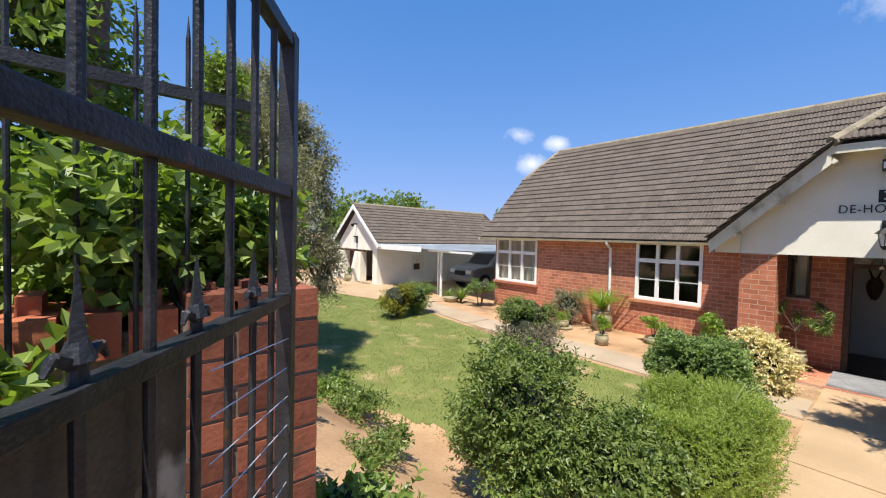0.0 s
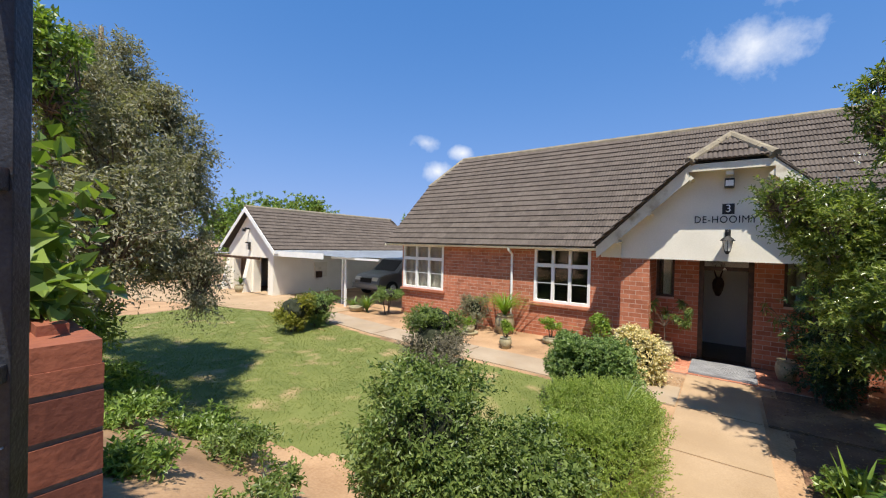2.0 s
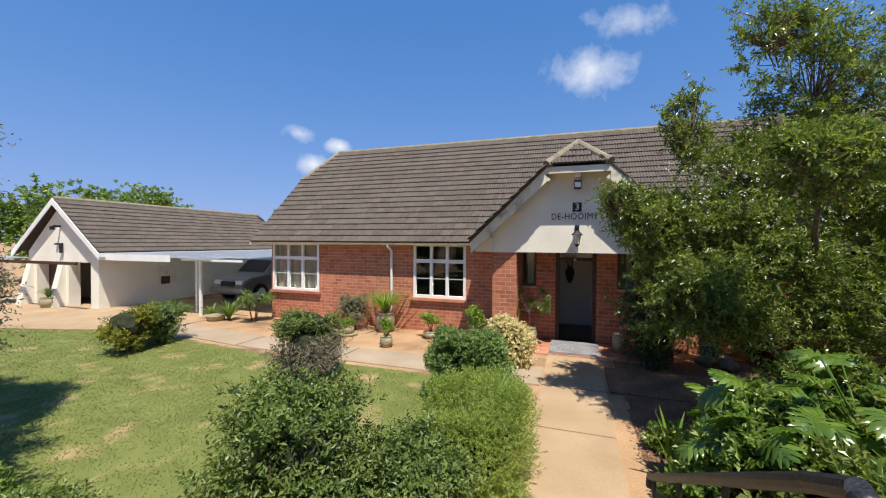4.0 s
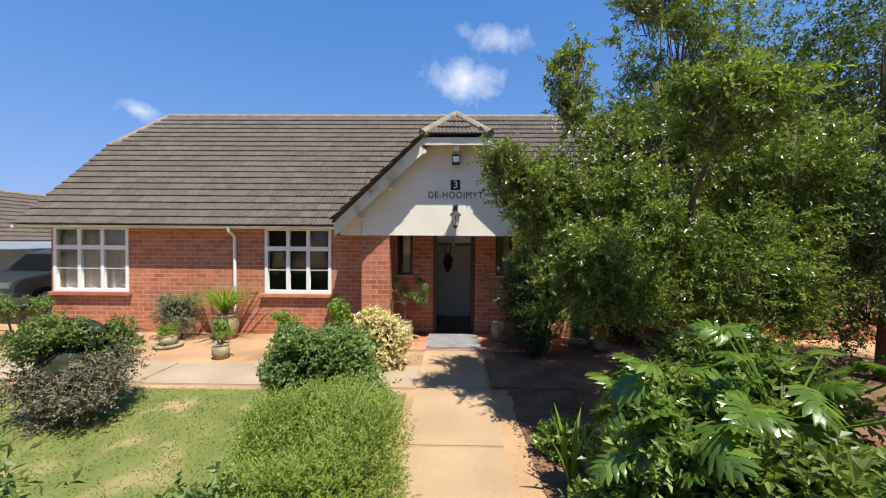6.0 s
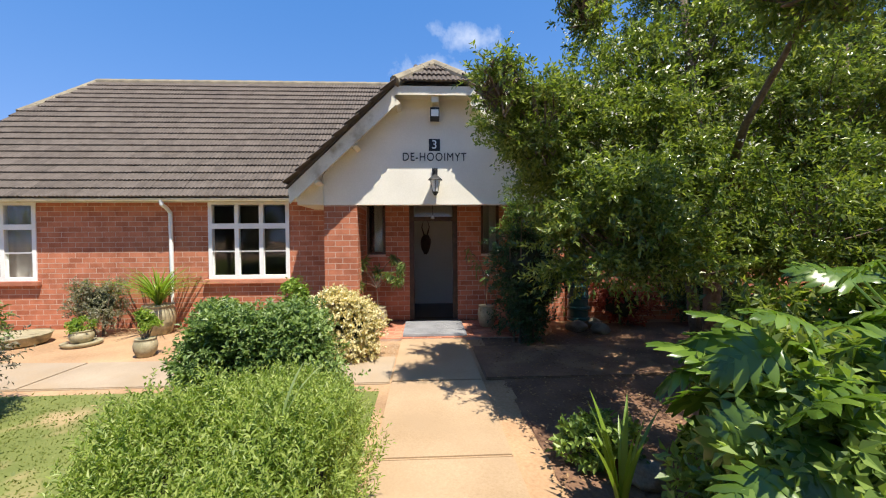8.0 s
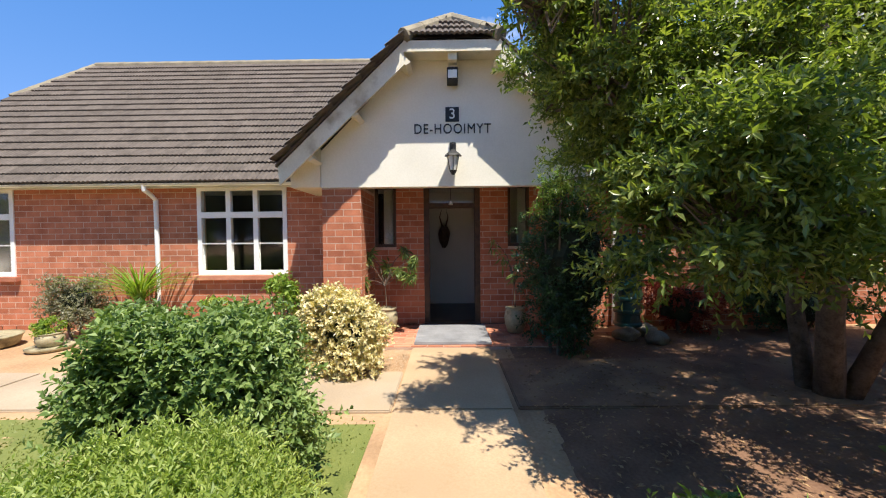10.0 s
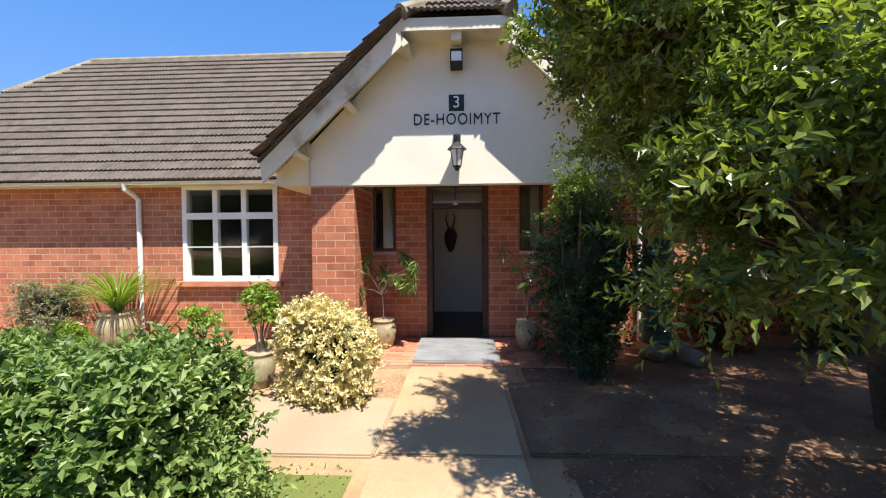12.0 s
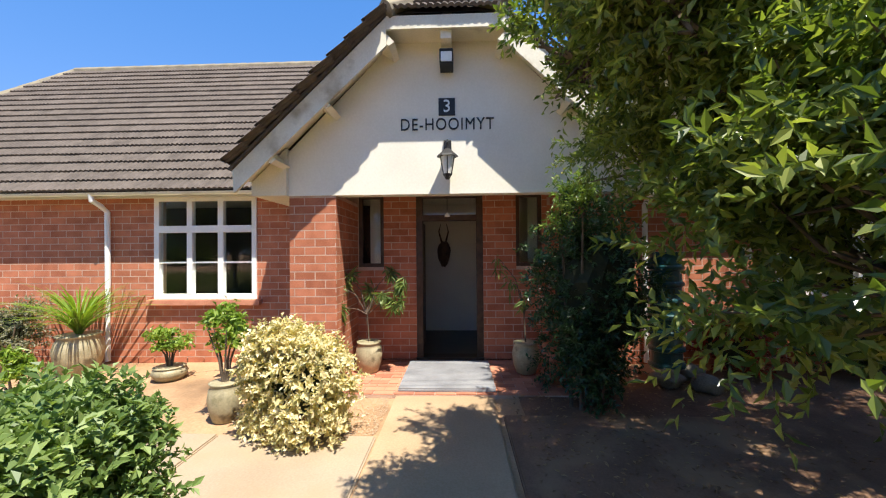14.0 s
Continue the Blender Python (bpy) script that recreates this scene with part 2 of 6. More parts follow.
L_GREY = leaf_material("purple grey leaf", (0.09, 0.075, 0.055), (0.17, 0.15, 0.105), (0.28, 0.25, 0.175), 0.6, 0.2)
L_PALM = leaf_material("yellow green frond", (0.10, 0.17, 0.02), (0.20, 0.30, 0.04), (0.34, 0.42, 0.08), 0.4)
L_PHILO = leaf_material("large lobed leaf", (0.06, 0.115, 0.016), (0.12, 0.20, 0.03), (0.24, 0.34, 0.06), 0.27, 0.35, 0.6)
L_PALE = leaf_material("pale strap leaf", (0.30, 0.38, 0.15), (0.38, 0.46, 0.20), (0.50, 0.56, 0.28), 0.45, 0.35)
L_RED = leaf_material("red leaf", (0.10, 0.015, 0.012), (0.22, 0.03, 0.025), (0.35, 0.07, 0.05), 0.45)
L_GOLD = leaf_material("golden privet leaf", (0.10, 0.12, 0.015), (0.22, 0.22, 0.03), (0.38, 0.34, 0.05), 0.45)
L_GRASS = leaf_material("lawn blade", (0.12, 0.155, 0.03), (0.165, 0.195, 0.043), (0.22, 0.24, 0.062), 0.6, 0.3)
L_FLOWER = leaf_material("pale petal", (0.6, 0.55, 0.65), (0.75, 0.72, 0.78), (0.85, 0.85, 0.85), 0.6, 0.3)

# ---- helpers for building ----


def part(name, bm, mat, parent=None, label="", smooth=False):
    me = bpy.data.meshes.new(name)
    bm.to_mesh(me)
    bm.free()
    me.materials.append(mat)
    if smooth:
        me.polygons.foreach_set("use_smooth", [True] * len(me.polygons))
    ob = new(name, me)
    if parent:
        ob.parent = parent
    if label:
        ob["label"] = label
    return ob


def arrays(name, verts, faces, mat, parent=None, label="", kind=""):
    """One mesh from numpy arrays of corners and of equal-sided faces."""
    me = bpy.data.meshes.new(name)
    nv, nf, k = len(verts), len(faces), faces.shape[1]
    me.vertices.add(nv)
    me.vertices.foreach_set("co", np.ascontiguousarray(verts, dtype=np.float32).ravel())
    me.loops.add(nf * k)
    me.loops.foreach_set("vertex_index", np.ascontiguousarray(faces, dtype=np.int32).ravel())
    me.polygons.add(nf)
    me.polygons.foreach_set("loop_start", np.arange(0, nf * k, k, dtype=np.int32))
    me.polygons.foreach_set("use_smooth", [name in ("ground", "lawn_grass")] * nf)
    me.update(calc_edges=True)
    me.materials.append(mat)
    ob = new(name, me)
    if parent:
        ob.parent = parent
    if label or kind:
        tagged(ob, label=label, kind=kind)
    return ob


def thing(name, label, category, at=(0, 0, 0), group="", kind=""):
    ob = new(name)
    ob.location = at
    ob.empty_display_size = 0.1
    return tagged(ob, label, category, group, kind)


def box(bm, x0, x1, y0, y1, z0, z1, bevel=0.0):
    r = bmesh.ops.create_cube(bm, size=1.0, matrix=Matrix.Translation(((x0 + x1) / 2, (y0 + y1) / 2, (z0 + z1) / 2)) @ Matrix.Diagonal((abs(x1 - x0), abs(y1 - y0), abs(z1 - z0), 1)))
    if bevel:
        es = list({e for v in r["verts"] for e in v.link_edges})
        bmesh.ops.bevel(bm, geom=es, offset=bevel, segments=2, affect="EDGES", profile=0.7)
    return bm


def boxes(*bs, bevel=0.0):
    bm = bmesh.new()
    for b in bs:
        box(bm, *b, bevel=bevel)
    return bm


def rod(bm, a, b, r0, r1=None, sides=8):
    """A tapered rod from a to b."""
    a, b = Vector(a), Vector(b)
    d = b - a
    m = Matrix.Translation((a + b) / 2) @ d.to_track_quat("Z", "Y").to_matrix().to_4x4()
    bmesh.ops.create_cone(bm, cap_ends=True, segments=sides, radius1=r0, radius2=r0 if r1 is None else r1, depth=d.length, matrix=m)
    return bm


def tube(points, radii, sides=8):
    """A bent tapered tube along points."""
    bm = bmesh.new()
    rings = []
    pts = [Vector(p) for p in points]
    for i, p in enumerate(pts):
        d = pts[min(i + 1, len(pts) - 1)] - pts[max(i - 1, 0)]
        q = d.to_track_quat("Z", "Y")
        rings.append([bm.verts.new(p + q @ Vector((math.cos(2 * math.pi * k / sides) * radii[i], math.sin(2 * math.pi * k / sides) * radii[i], 0))) for k in range(sides)])
    for a, b in zip(rings, rings[1:]):
        for k in range(sides):
            bm.faces.new((a[k], a[(k + 1) % sides], b[(k + 1) % sides], b[k]))
    bm.faces.new(rings[0][::-1])
    bm.faces.new(rings[-1])
    return bm


def lathe(profile, sides=24):
    """A turned body from (radius, height) pairs."""
    bm = bmesh.new()
    rings = [[bm.verts.new((r * math.cos(2 * math.pi * k / sides), r * math.sin(2 * math.pi * k / sides), z)) for k in range(sides)] for r, z in profile]
    for a, b in zip(rings, rings[1:]):
        for k in range(sides):
            bm.faces.new((a[k], a[(k + 1) % sides], b[(k + 1) % sides], b[k]))
    bm.faces.new(rings[0][::-1])
    bm.faces.new(rings[-1])
    return bm


def prism(poly, axis, a, b):
    """A polygon in the two other axes pushed along an axis from a to b."""
    bm = bmesh.new()

    def co(p, t):
        return {"x": (t, p[0], p[1]), "y": (p[0], t, p[1]), "z": (p[0], p[1], t)}[axis]

    f0 = [bm.verts.new(co(p, a)) for p in poly]
    f1 = [bm.verts.new(co(p, b)) for p in poly]
    bm.faces.new(f0)
    bm.faces.new(f1[::-1])
    for i in range(len(poly)):
        j = (i + 1) % len(poly)
        bm.faces.new((f0[i], f1[i], f1[j], f0[j]))
    bmesh.ops.recalc_face_normals(bm, faces=bm.faces)
    return bm


rng = np.random.default_rng(7)


def unit(v):
    return v / np.maximum(np.linalg.norm(v, axis=1, keepdims=True), 1e-6)


def leaves(centres, outward, length, width, fold=0.25, droop=0.15, jitter=0.8, gen=None):
    """Folded pointed leaves: corners and triangles. outward leans each leaf's face."""
    gen = gen or rng
    n = len(centres)
    nrm = unit(outward + gen.normal(0, jitter, (n, 3)) + np.array([0, 0, 0.35]))
    d = unit(np.cross(nrm, gen.normal(0, 1, (n, 3))))
    d = unit(d - np.array([0, 0, droop]))
    side = unit(np.cross(d, nrm))
    up = np.cross(side, d)
    s = gen.uniform(0.65, 1.25, (n, 1))
    L, W = length * s, width * s
    base = centres - d * L / 2
    tip = centres + d * L / 2 - up * L * 0.12
    mid = centres
    a = mid + side * W / 2 + up * W * fold
    b = mid - side * W / 2 + up * W * fold
    verts = np.stack([base, a, tip, b], 1).reshape(-1, 3)
    i = np.arange(n)[:, None] * 4
    faces = np.concatenate([i + np.array([[0, 1, 2]]), i + np.array([[0, 2, 3]])], 1).reshape(-1, 3)
    return verts, faces


def sprays(p, out, k, reach, length, width, lift=0.3, spread=0.9, droop=0.15, fold=0.22, gen=None):
    """Short leafy twigs: k folded leaves set round each twig, which starts at p and grows outward."""
    gen = gen or rng
    m = len(p)
    d = unit(out + gen.normal(0, 0.5, (m, 3)) + np.array([0, 0, lift]))
    span = reach * gen.uniform(0.5, 1.3, (m, 1))
    start = p - d * span * 0.5
    e1 = unit(np.cross(d, gen.normal(0, 1, (m, 3))))
    e2 = np.cross(d, e1)
    d, e1, e2, start, span, o = (np.repeat(q, k, 0) for q in (d, e1, e2, start, span, out))
    j = np.tile(np.arange(k), m)[:, None]
    f = (j + gen.random((m * k, 1))) / k
    a = j * 2.4 + gen.normal(0, 0.4, (m * k, 1))
    base = start + d * span * f - np.array([0, 0, 1.0]) * droop * span * f * f
    way = unit(d * 0.6 + (np.cos(a) * e1 + np.sin(a) * e2) * spread * (1.1 - 0.6 * f) + gen.normal(0, 0.15, (m * k, 3)) - np.array([0, 0, droop * 0.6]))
    face = o * 0.5 + d * 0.3 + np.array([0, 0, 0.6]) + gen.normal(0, 0.4, (m * k, 3))
    side = unit(np.cross(way, face))
    up = np.cross(side, way)
    size = gen.uniform(0.7, 1.25, (m * k, 1))
    L, W = length * size, width * size
    mid = base + way * L * 0.48
    verts = np.stack([base, mid + side * W / 2 + up * W * fold, base + way * L - up * L * 0.12, mid - side * W / 2 + up * W * fold], 1).reshape(-1, 3)
    i = np.arange(m * k)[:, None] * 4
    return verts, np.concatenate([i + np.array([[0, 1, 2]]), i + np.array([[0, 2, 3]])], 1).reshape(-1, 3)


def blob_points(n, centre, radii, lumps=14, shell=0.55, lump=0.42, flat_base=None, gen=None):
    """Points and outward ways spread over an uneven crown made of many lumps."""
    gen = gen or rng
    c, r = np.array(centre, float), np.array(radii, float)
    lc = unit(gen.normal(0, 1, (lumps, 3))) * gen.uniform(0.35, 0.8, (lumps, 1))
    lr = gen.uniform(lump * 0.65, lump * 1.25, lumps)
    pick = gen.choice(lumps, n, p=lr ** 2 / np.sum(lr ** 2))
    way = unit(gen.normal(0, 1, (n, 3)))
    rad = np.clip(np.abs(gen.normal(0.5 + shell * 0.5, 0.26, (n, 1))), 0.05, 1.55)
    p = lc[pick] + way * rad * lr[pick][:, None]
    out = unit(p * 0.6 + way)
    p = c + p * r
    if flat_base is not None:
        p[:, 2] = np.maximum(p[:, 2], flat_base + gen.random(n) * 0.08)
    return p, out


def box_points(n, lo, hi, rough=0.06, top=0.55, gen=None, square=4.0):
    """Points over the top and sides of a clipped hedge with an uneven, rounded outline."""
    gen = gen or rng
    lo, hi = np.array(lo, float), np.array(hi, float)
    size = hi - lo
    way = gen.uniform(-1, 1, (n, 3))
    ax = gen.choice(3, n, p=np.array([(1 - top) / 2, (1 - top) / 2, top]))
    sg = np.where(gen.random(n) < 0.5, -1.0, 1.0)
    sg = np.where(ax == 2, 1.0, sg)
    way[np.arange(n), ax] = sg
    p4 = (np.abs(way[:, :2]) ** square).sum(1) + np.maximum(way[:, 2], 0) ** square
    way /= np.maximum(p4, 1e-3)[:, None] ** (1 / square)
    out = unit(way ** 3)
    p = lo + size * (way + 1) / 2
    nz = np.array([noise.noise(Vector(q) * 2.3) for q in p])
    p += out * (nz[:, None] * rough * 2.2 + gen.normal(0, rough * 0.5, (n, 1)) - gen.random((n, 1)) ** 2 * 0.12)
    return p, out


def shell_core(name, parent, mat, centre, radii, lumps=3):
    """A near-black inner body, coloured as the shade inside, so that no daylight shows through a dense bush."""
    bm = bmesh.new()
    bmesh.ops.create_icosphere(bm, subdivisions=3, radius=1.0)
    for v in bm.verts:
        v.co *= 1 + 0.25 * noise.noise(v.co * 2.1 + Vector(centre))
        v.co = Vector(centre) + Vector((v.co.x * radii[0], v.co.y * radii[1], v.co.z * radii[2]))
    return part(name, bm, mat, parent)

# ---- ground ----
PALECONC = material("pale worn concrete", (0.30, 0.225, 0.15), (0.42, 0.33, 0.235), 0.9, scale=1.4, fine=60, bump=0.25, stain=((0.36, 0.26, 0.16), 1.8, 0.5, 0.8))
# base tone darkened for the tree's shade; the stain is patches of soil
DARKCONC = material("soil-stained concrete darkened for shade", (0.13, 0.07, 0.04), (0.26, 0.15, 0.088), 0.95, scale=2.4, fine=60, bump=0.5, stain=((0.27, 0.165, 0.09), 1.9, 0.5, 0.62))
GZ = 0.05


def ease(t):
    t = min(max(t, 0.0), 1.0)
    return t * t * (3 - 2 * t)


def ground_z(x, y):
    """Flat garden with a planted bank that climbs to the gate."""
    side = 1.0
    if -0.35 < y < 1.35:
        side = 0.0
    bank = 0.9 * ease((3.7 - x) / 2.2) * side
    bump = 0.02 * noise.noise(Vector((x * 0.9, y * 0.9, 0)))
    return GZ - 0.025 + bank + bump * (1 if abs(x - 8.5) > 0.9 else 0.2) - (0.06 if side == 0 and x < 3.9 else 0)


def make_ground():
    xs = np.concatenate([[-3000, -300, -60, -20, -8, -3], np.arange(-1, 12.01, 0.2), [14, 18, 24, 40, 90, 400, 3000]])
    ys = np.concatenate([[-3000, -300, -60, -20], np.arange(-8, 18.01, 0.25), [22, 28, 40, 90, 400, 3000]])
    verts = np.array([(x, y, ground_z(x, y) if -1.2 < x < 12 else (0.9 if x < -1 else GZ - 0.03)) for x in xs for y in ys])
    ny = len(ys)
    faces = np.array([(i * ny + j, (i + 1) * ny + j, (i + 1) * ny + j + 1, i * ny + j + 1) for i in range(len(xs) - 1) for j in range(ny - 1)])
    ob = arrays("ground", verts, faces, SOIL)
    tagged(ob, "bare sandy orange-brown garden soil with darker damp patches", "ground", kind="structure")


make_ground()


def lawn_inside(x, y):
    """How far inside the lawn's wandering edge a point lies."""
    w = 0.35 * noise.noise(Vector((x * 0.8, y * 0.8, 3.0))) + 0.16 * noise.noise(Vector((x * 2.6, y * 2.6, 5.0)))
    near = x - (3.75 + 0.03 * (y - 4) ** 2 if y < 4 else max(1.7, 3.75 - 0.42 * (y - 4)))
    far = (7.95 if y < 7 else 7.95 + 0.12 * (y - 7)) - x
    bed = y - (1.08 if x > 6.3 else 2.2)
    return min(near + w, far + 0.12 * w, bed + 0.4 * w, 15.5 - y + w)


def make_lawn():
    pts, n = [], 0
    g = np.random.default_rng(3)
    cand = np.column_stack([g.uniform(1.6, 9.2, 130000), g.uniform(1.2, 16.5, 130000)])
    keep = []
    for x, y in cand:
        d = lawn_inside(x, y)
        bare = noise.noise(Vector((x * 1.1, y * 1.1, 9.0))) + 0.5 * noise.noise(Vector((x * 3.3, y * 3.3, 2.0)))
        if d > 0 and (bare < 0.42 or g.random() < 0.3) and g.random() < 0.25 + d * 1.5:
            keep.append((x, y, ground_z(x, y)))
    p = np.array(keep)
    n = len(p)
    h = g.uniform(0.012, 0.028, n)[:, None]
    a = g.uniform(0, 2 * np.pi, n)
    d = np.column_stack([np.cos(a), np.sin(a), np.zeros(n)])
    w = 0.011
    lean = np.column_stack([g.normal(0, 0.6, (n, 2)), np.ones(n)])
    v = np.stack([p - d * w, p + d * w, p + lean * h], 1).reshape(-1, 3)
    f = np.arange(n * 3).reshape(-1, 3)
    ob = arrays("lawn_grass", v, f, L_GRASS)
    tagged(ob, "short patchy green lawn with dry worn spots", "grass", kind="stuff")
    xs, ys = np.arange(1.6, 9.3, 0.1), np.arange(1.2, 16.6, 0.1)
    bm = bmesh.new()
    grid = {}
    for i, x in enumerate(xs):
        for j, y in enumerate(ys):
            if lawn_inside(x, y) > 0.03:
                grid[i, j] = bm.verts.new((x, y, ground_z(x, y) + 0.006))
    for (i, j), v0 in list(grid.items()):
        q = [grid.get(k) for k in ((i, j), (i + 1, j), (i + 1, j + 1), (i, j + 1))]
        if all(q):
            bm.faces.new(q)
    turf = part("lawn_turf", bm, TURF)
    tagged(turf, "matted turf under the lawn blades with straw-coloured patches", "lawn", kind="structure")


TURF = material("turf", (0.10, 0.125, 0.026), (0.19, 0.205, 0.055), 0.95, scale=2.2, fine=90, bump=0.6, stain=((0.36, 0.26, 0.13), 1.6, 0.56, 0.72))
make_lawn()


def slab(name, poly, z0, z1, label, mat=None):
    bm = prism(poly, "z", z0, z1)
    bmesh.ops.bevel(bm, geom=[e for e in bm.edges], offset=0.012, segments=2, affect="EDGES")
    ob = part(name, bm, mat or CONCRETE)
    tagged(ob, label, "path slab", group="concrete path slabs", kind="structure")
    return ob


for a, b in ((3.75, 4.95), (4.97, 6.44), (6.46, 8.0), (8.02, 9.93)):
    slab("path", [(a, 0.05), (b, 0.05), (b, 1.09), (a, 1.09)], -0.1, GZ + 0.012 - 0.001 * a, "sandy concrete path slab worn smooth, leading to the porch")
slab("path", [(8.0, 1.11), (8.98, 1.11), (8.98, 2.45), (8.0, 2.45)], -0.1, GZ, "pale concrete landing slab beside the garden path", PALECONC)
ys = [2.47, 5.2, 8.0, 11.2]
for y0, y1 in zip(ys, ys[1:]):
    k0, k1 = max(0, y0 - 7) * 0.12, max(0, y1 - 7) * 0.12
    slab("path", [(8.05 + k0, y0), (9.0 + k0, y0), (9.0 + k1, y1 - 0.02), (8.05 + k1, y1 - 0.02)], -0.1, GZ - 0.004, "pale concrete side path along the planting bed", PALECONC)
slab("path", [(8.6, 11.2), (10.1, 11.2), (12.2, 24), (4.0, 24), (7.2, 15.6)], -0.1, GZ - 0.006, "sandy concrete drive in front of the garage")
slab("path", [(8.05, -5.0), (9.4, -5.0), (9.4, 0.0), (8.05, 0.0)], -0.1, GZ + 0.006, "soil-stained concrete side path, tree shade darkened into its colour", DARKCONC)


MULCH = material("dark leafy soil", (0.11, 0.055, 0.032), (0.25, 0.14, 0.082), 0.95, scale=2.5, fine=45, bump=0.7, depth=0.02)


def side_bed():
    bm = bmesh.new()
    xs, ys_ = np.arange(3.9, 10.81, 0.23), np.arange(-7.0, -0.02, 0.2)
    g = [[bm.verts.new((x + 0.05 * noise.noise(Vector((x, y, 1))), y + (0.03 * noise.noise(Vector((x * 3, 0, 4))) if y > -0.2 else 0), ground_z(x, y) + 0.012 + 0.02 * noise.noise(Vector((x * 2, y * 2, 7))))) for y in ys_] for x in xs]
    for a, b in zip(g, g[1:]):
        for j in range(len(ys_) - 1):
            bm.faces.new((a[j], b[j], b[j + 1], a[j + 1]))
    tagged(part("ground_bed", bm, MULCH, smooth=True), "dark leafy soil under the trees beside the path", "garden bed", kind="structure")


side_bed()


def make_steps():
    st = thing("garden_steps", "sandy concrete steps going down to the path", "steps", (1.6, 0.55, 0), kind="structure")
    st.location = (0, 0, 0)
    for i in range(6):
        z = GZ + 0.158 * (6 - i)
        x = 1.75 + 0.335 * i
        part("step", boxes((-1.5 if i == 0 else x - 0.02, x + 0.335, -0.05, 1.62 if i == 0 else 1.15, z - 0.6, z), bevel=0.012), CONCRETE, st)


make_steps()

# ---- brick walls ----
BL, BH, GAP = 0.243, 0.0965, 0.012


def unit_brick(w, name):
    bm = boxes((-0.5, 0.5, -0.5, 0.5, -0.5, 0.5))
    me = bpy.data.meshes.new(name)
    bm.to_mesh(me)
    bm.free()
    me.materials.append(w)
    return me


BRICK_MESH = unit_brick(BRICK_OB, "brick")
OLD_BRICK_MESH = unit_brick(OLD_BRICK_SHADED, "old_brick")
WALL_BRICK_MESH = unit_brick(WALL_BRICK_LIT, "wall_brick")


def brick_cells(u0, u1, z0, z1, openings=(), phase=0.0):
    """Stretcher bond cells (u0, u1, z0, z1) over a wall, cut at the openings."""
    out = []
    row = 0
    z = z0
    while z < z1 - 0.02:
        zt = min(z + BH - GAP, z1)
        u = u0 - BL * (0.5 if row % 2 else 0.0) - phase
        while u < u1:
            segs = [(max(u, u0), min(u + BL - GAP, u1))]
            for (a, b, c, d) in openings:
                if zt > c and z < d:
                    nxt = []
                    for s, e in segs:
                        if e <= a or s >= b:
                            nxt.append((s, e))
                        else:
                            if s < a:
                                nxt.append((s, a))
                            if e > b:
                                nxt.append((b, e))
                    segs = nxt
            out += [(s, e, z, zt) for s, e in segs if e - s > 0.03]
            u += BL
        z += BH
        row += 1
    return out


def brick_face(parent, cells, origin, uway, nway, single=0, near=None, proud=0.0009, mesh=None):
    """Bricks that stand proud of the mortar on one wall face; the first ones by nearness are objects of their own."""
    o, u, n = Vector(origin), Vector(uway), Vector(nway)
    cells = sorted(cells, key=near) if near else cells
    turn = Matrix((u, n, Vector((0, 0, 1)))).transposed().to_4x4()
    vs, fs = [], []
    for k, (a, b, c, d) in enumerate(cells):
        jog = random.uniform(-0.0005, 0.0006)
        mid = o + u * ((a + b) / 2) + n * (proud / 2 - 0.02 + jog) + Vector((0, 0, (c + d) / 2))
        size = (b - a, 0.04 + proud, d - c)
        if k < single:
            ob = new("brick", mesh or BRICK_MESH)
            ob.parent = parent
            ob.matrix_local = parent.matrix_world.inverted() @ Matrix.Translation(mid) @ turn @ pose(0, 0, 0, 0, random.uniform(-.4, .4), 0) @ Matrix.Diagonal((*size, 1))
        else:
            i = len(vs)
            for sx, sy, sz in ((-1, 1, -1), (1, 1, -1), (1, 1, 1), (-1, 1, 1), (-1, -1, -1), (1, -1, -1), (1, -1, 1), (-1, -1, 1)):
                vs.append(tuple(mid + u * (sx * size[0] / 2) + n * (sy * size[1] / 2) + Vector((0, 0, sz * size[2] / 2))))
            fs += [(i, i + 1, i + 2, i + 3), (i, i + 4, i + 5, i + 1), (i + 3, i + 2, i + 6, i + 7), (i + 1, i + 5, i + 6, i + 2), (i, i + 3, i + 7, i + 4)]
    if vs:
        arrays("brick_rows", np.array(vs), np.array(fs), BRICK, parent, "red brick courses in pale mortar", "stuff")


HX = 11.18
W2 = (3.29, 4.80, 0.94, 2.40)
W1 = (7.92, 9.66, 0.94, 2.40)
W3 = (-5.6, -3.9, 0.94, 2.40)
DOOR = (0.06, 1.0, 0.10, 2.42)
SL, SR = (1.46, 1.82, 1.38, 2.40), (-0.76, -0.40, 1.38, 2.40)
WALL_Y0, WALL_Y1, WALL_TOP = -9.0, 9.72, 2.5


def wall_segments(y0, y1, z0, z1, openings):
    """Boxes in (y, z) that fill a wall round its openings."""
    out, y = [], y0
    for a, b, c, d in sorted(openings):
        out.append((y, a, z0, z1))
        if c > z0:
            out.append((a, b, z0, c))
        if d < z1:
            out.append((a, b, d, z1))
        y = b
    out.append((y, y1, z0, z1))
    return out


front = part("wall_front", boxes(*[(HX, HX + 0.22, a, b, c, d) for a, b, c, d in wall_segments(WALL_Y0, WALL_Y1, -0.1, WALL_TOP, (W1, W2, W3, DOOR, SL, SR))]), MORTAR)
tagged(front, "red face-brick house wall in stretcher bond with pale mortar", "wall", kind="structure")
porch_l = part("wall_porch_left", boxes((10.2, HX - 0.003, 1.83, 2.38, -0.1, 2.27)), MORTAR)
tagged(porch_l, "red brick porch pier in sunlight", "wall", kind="structure")
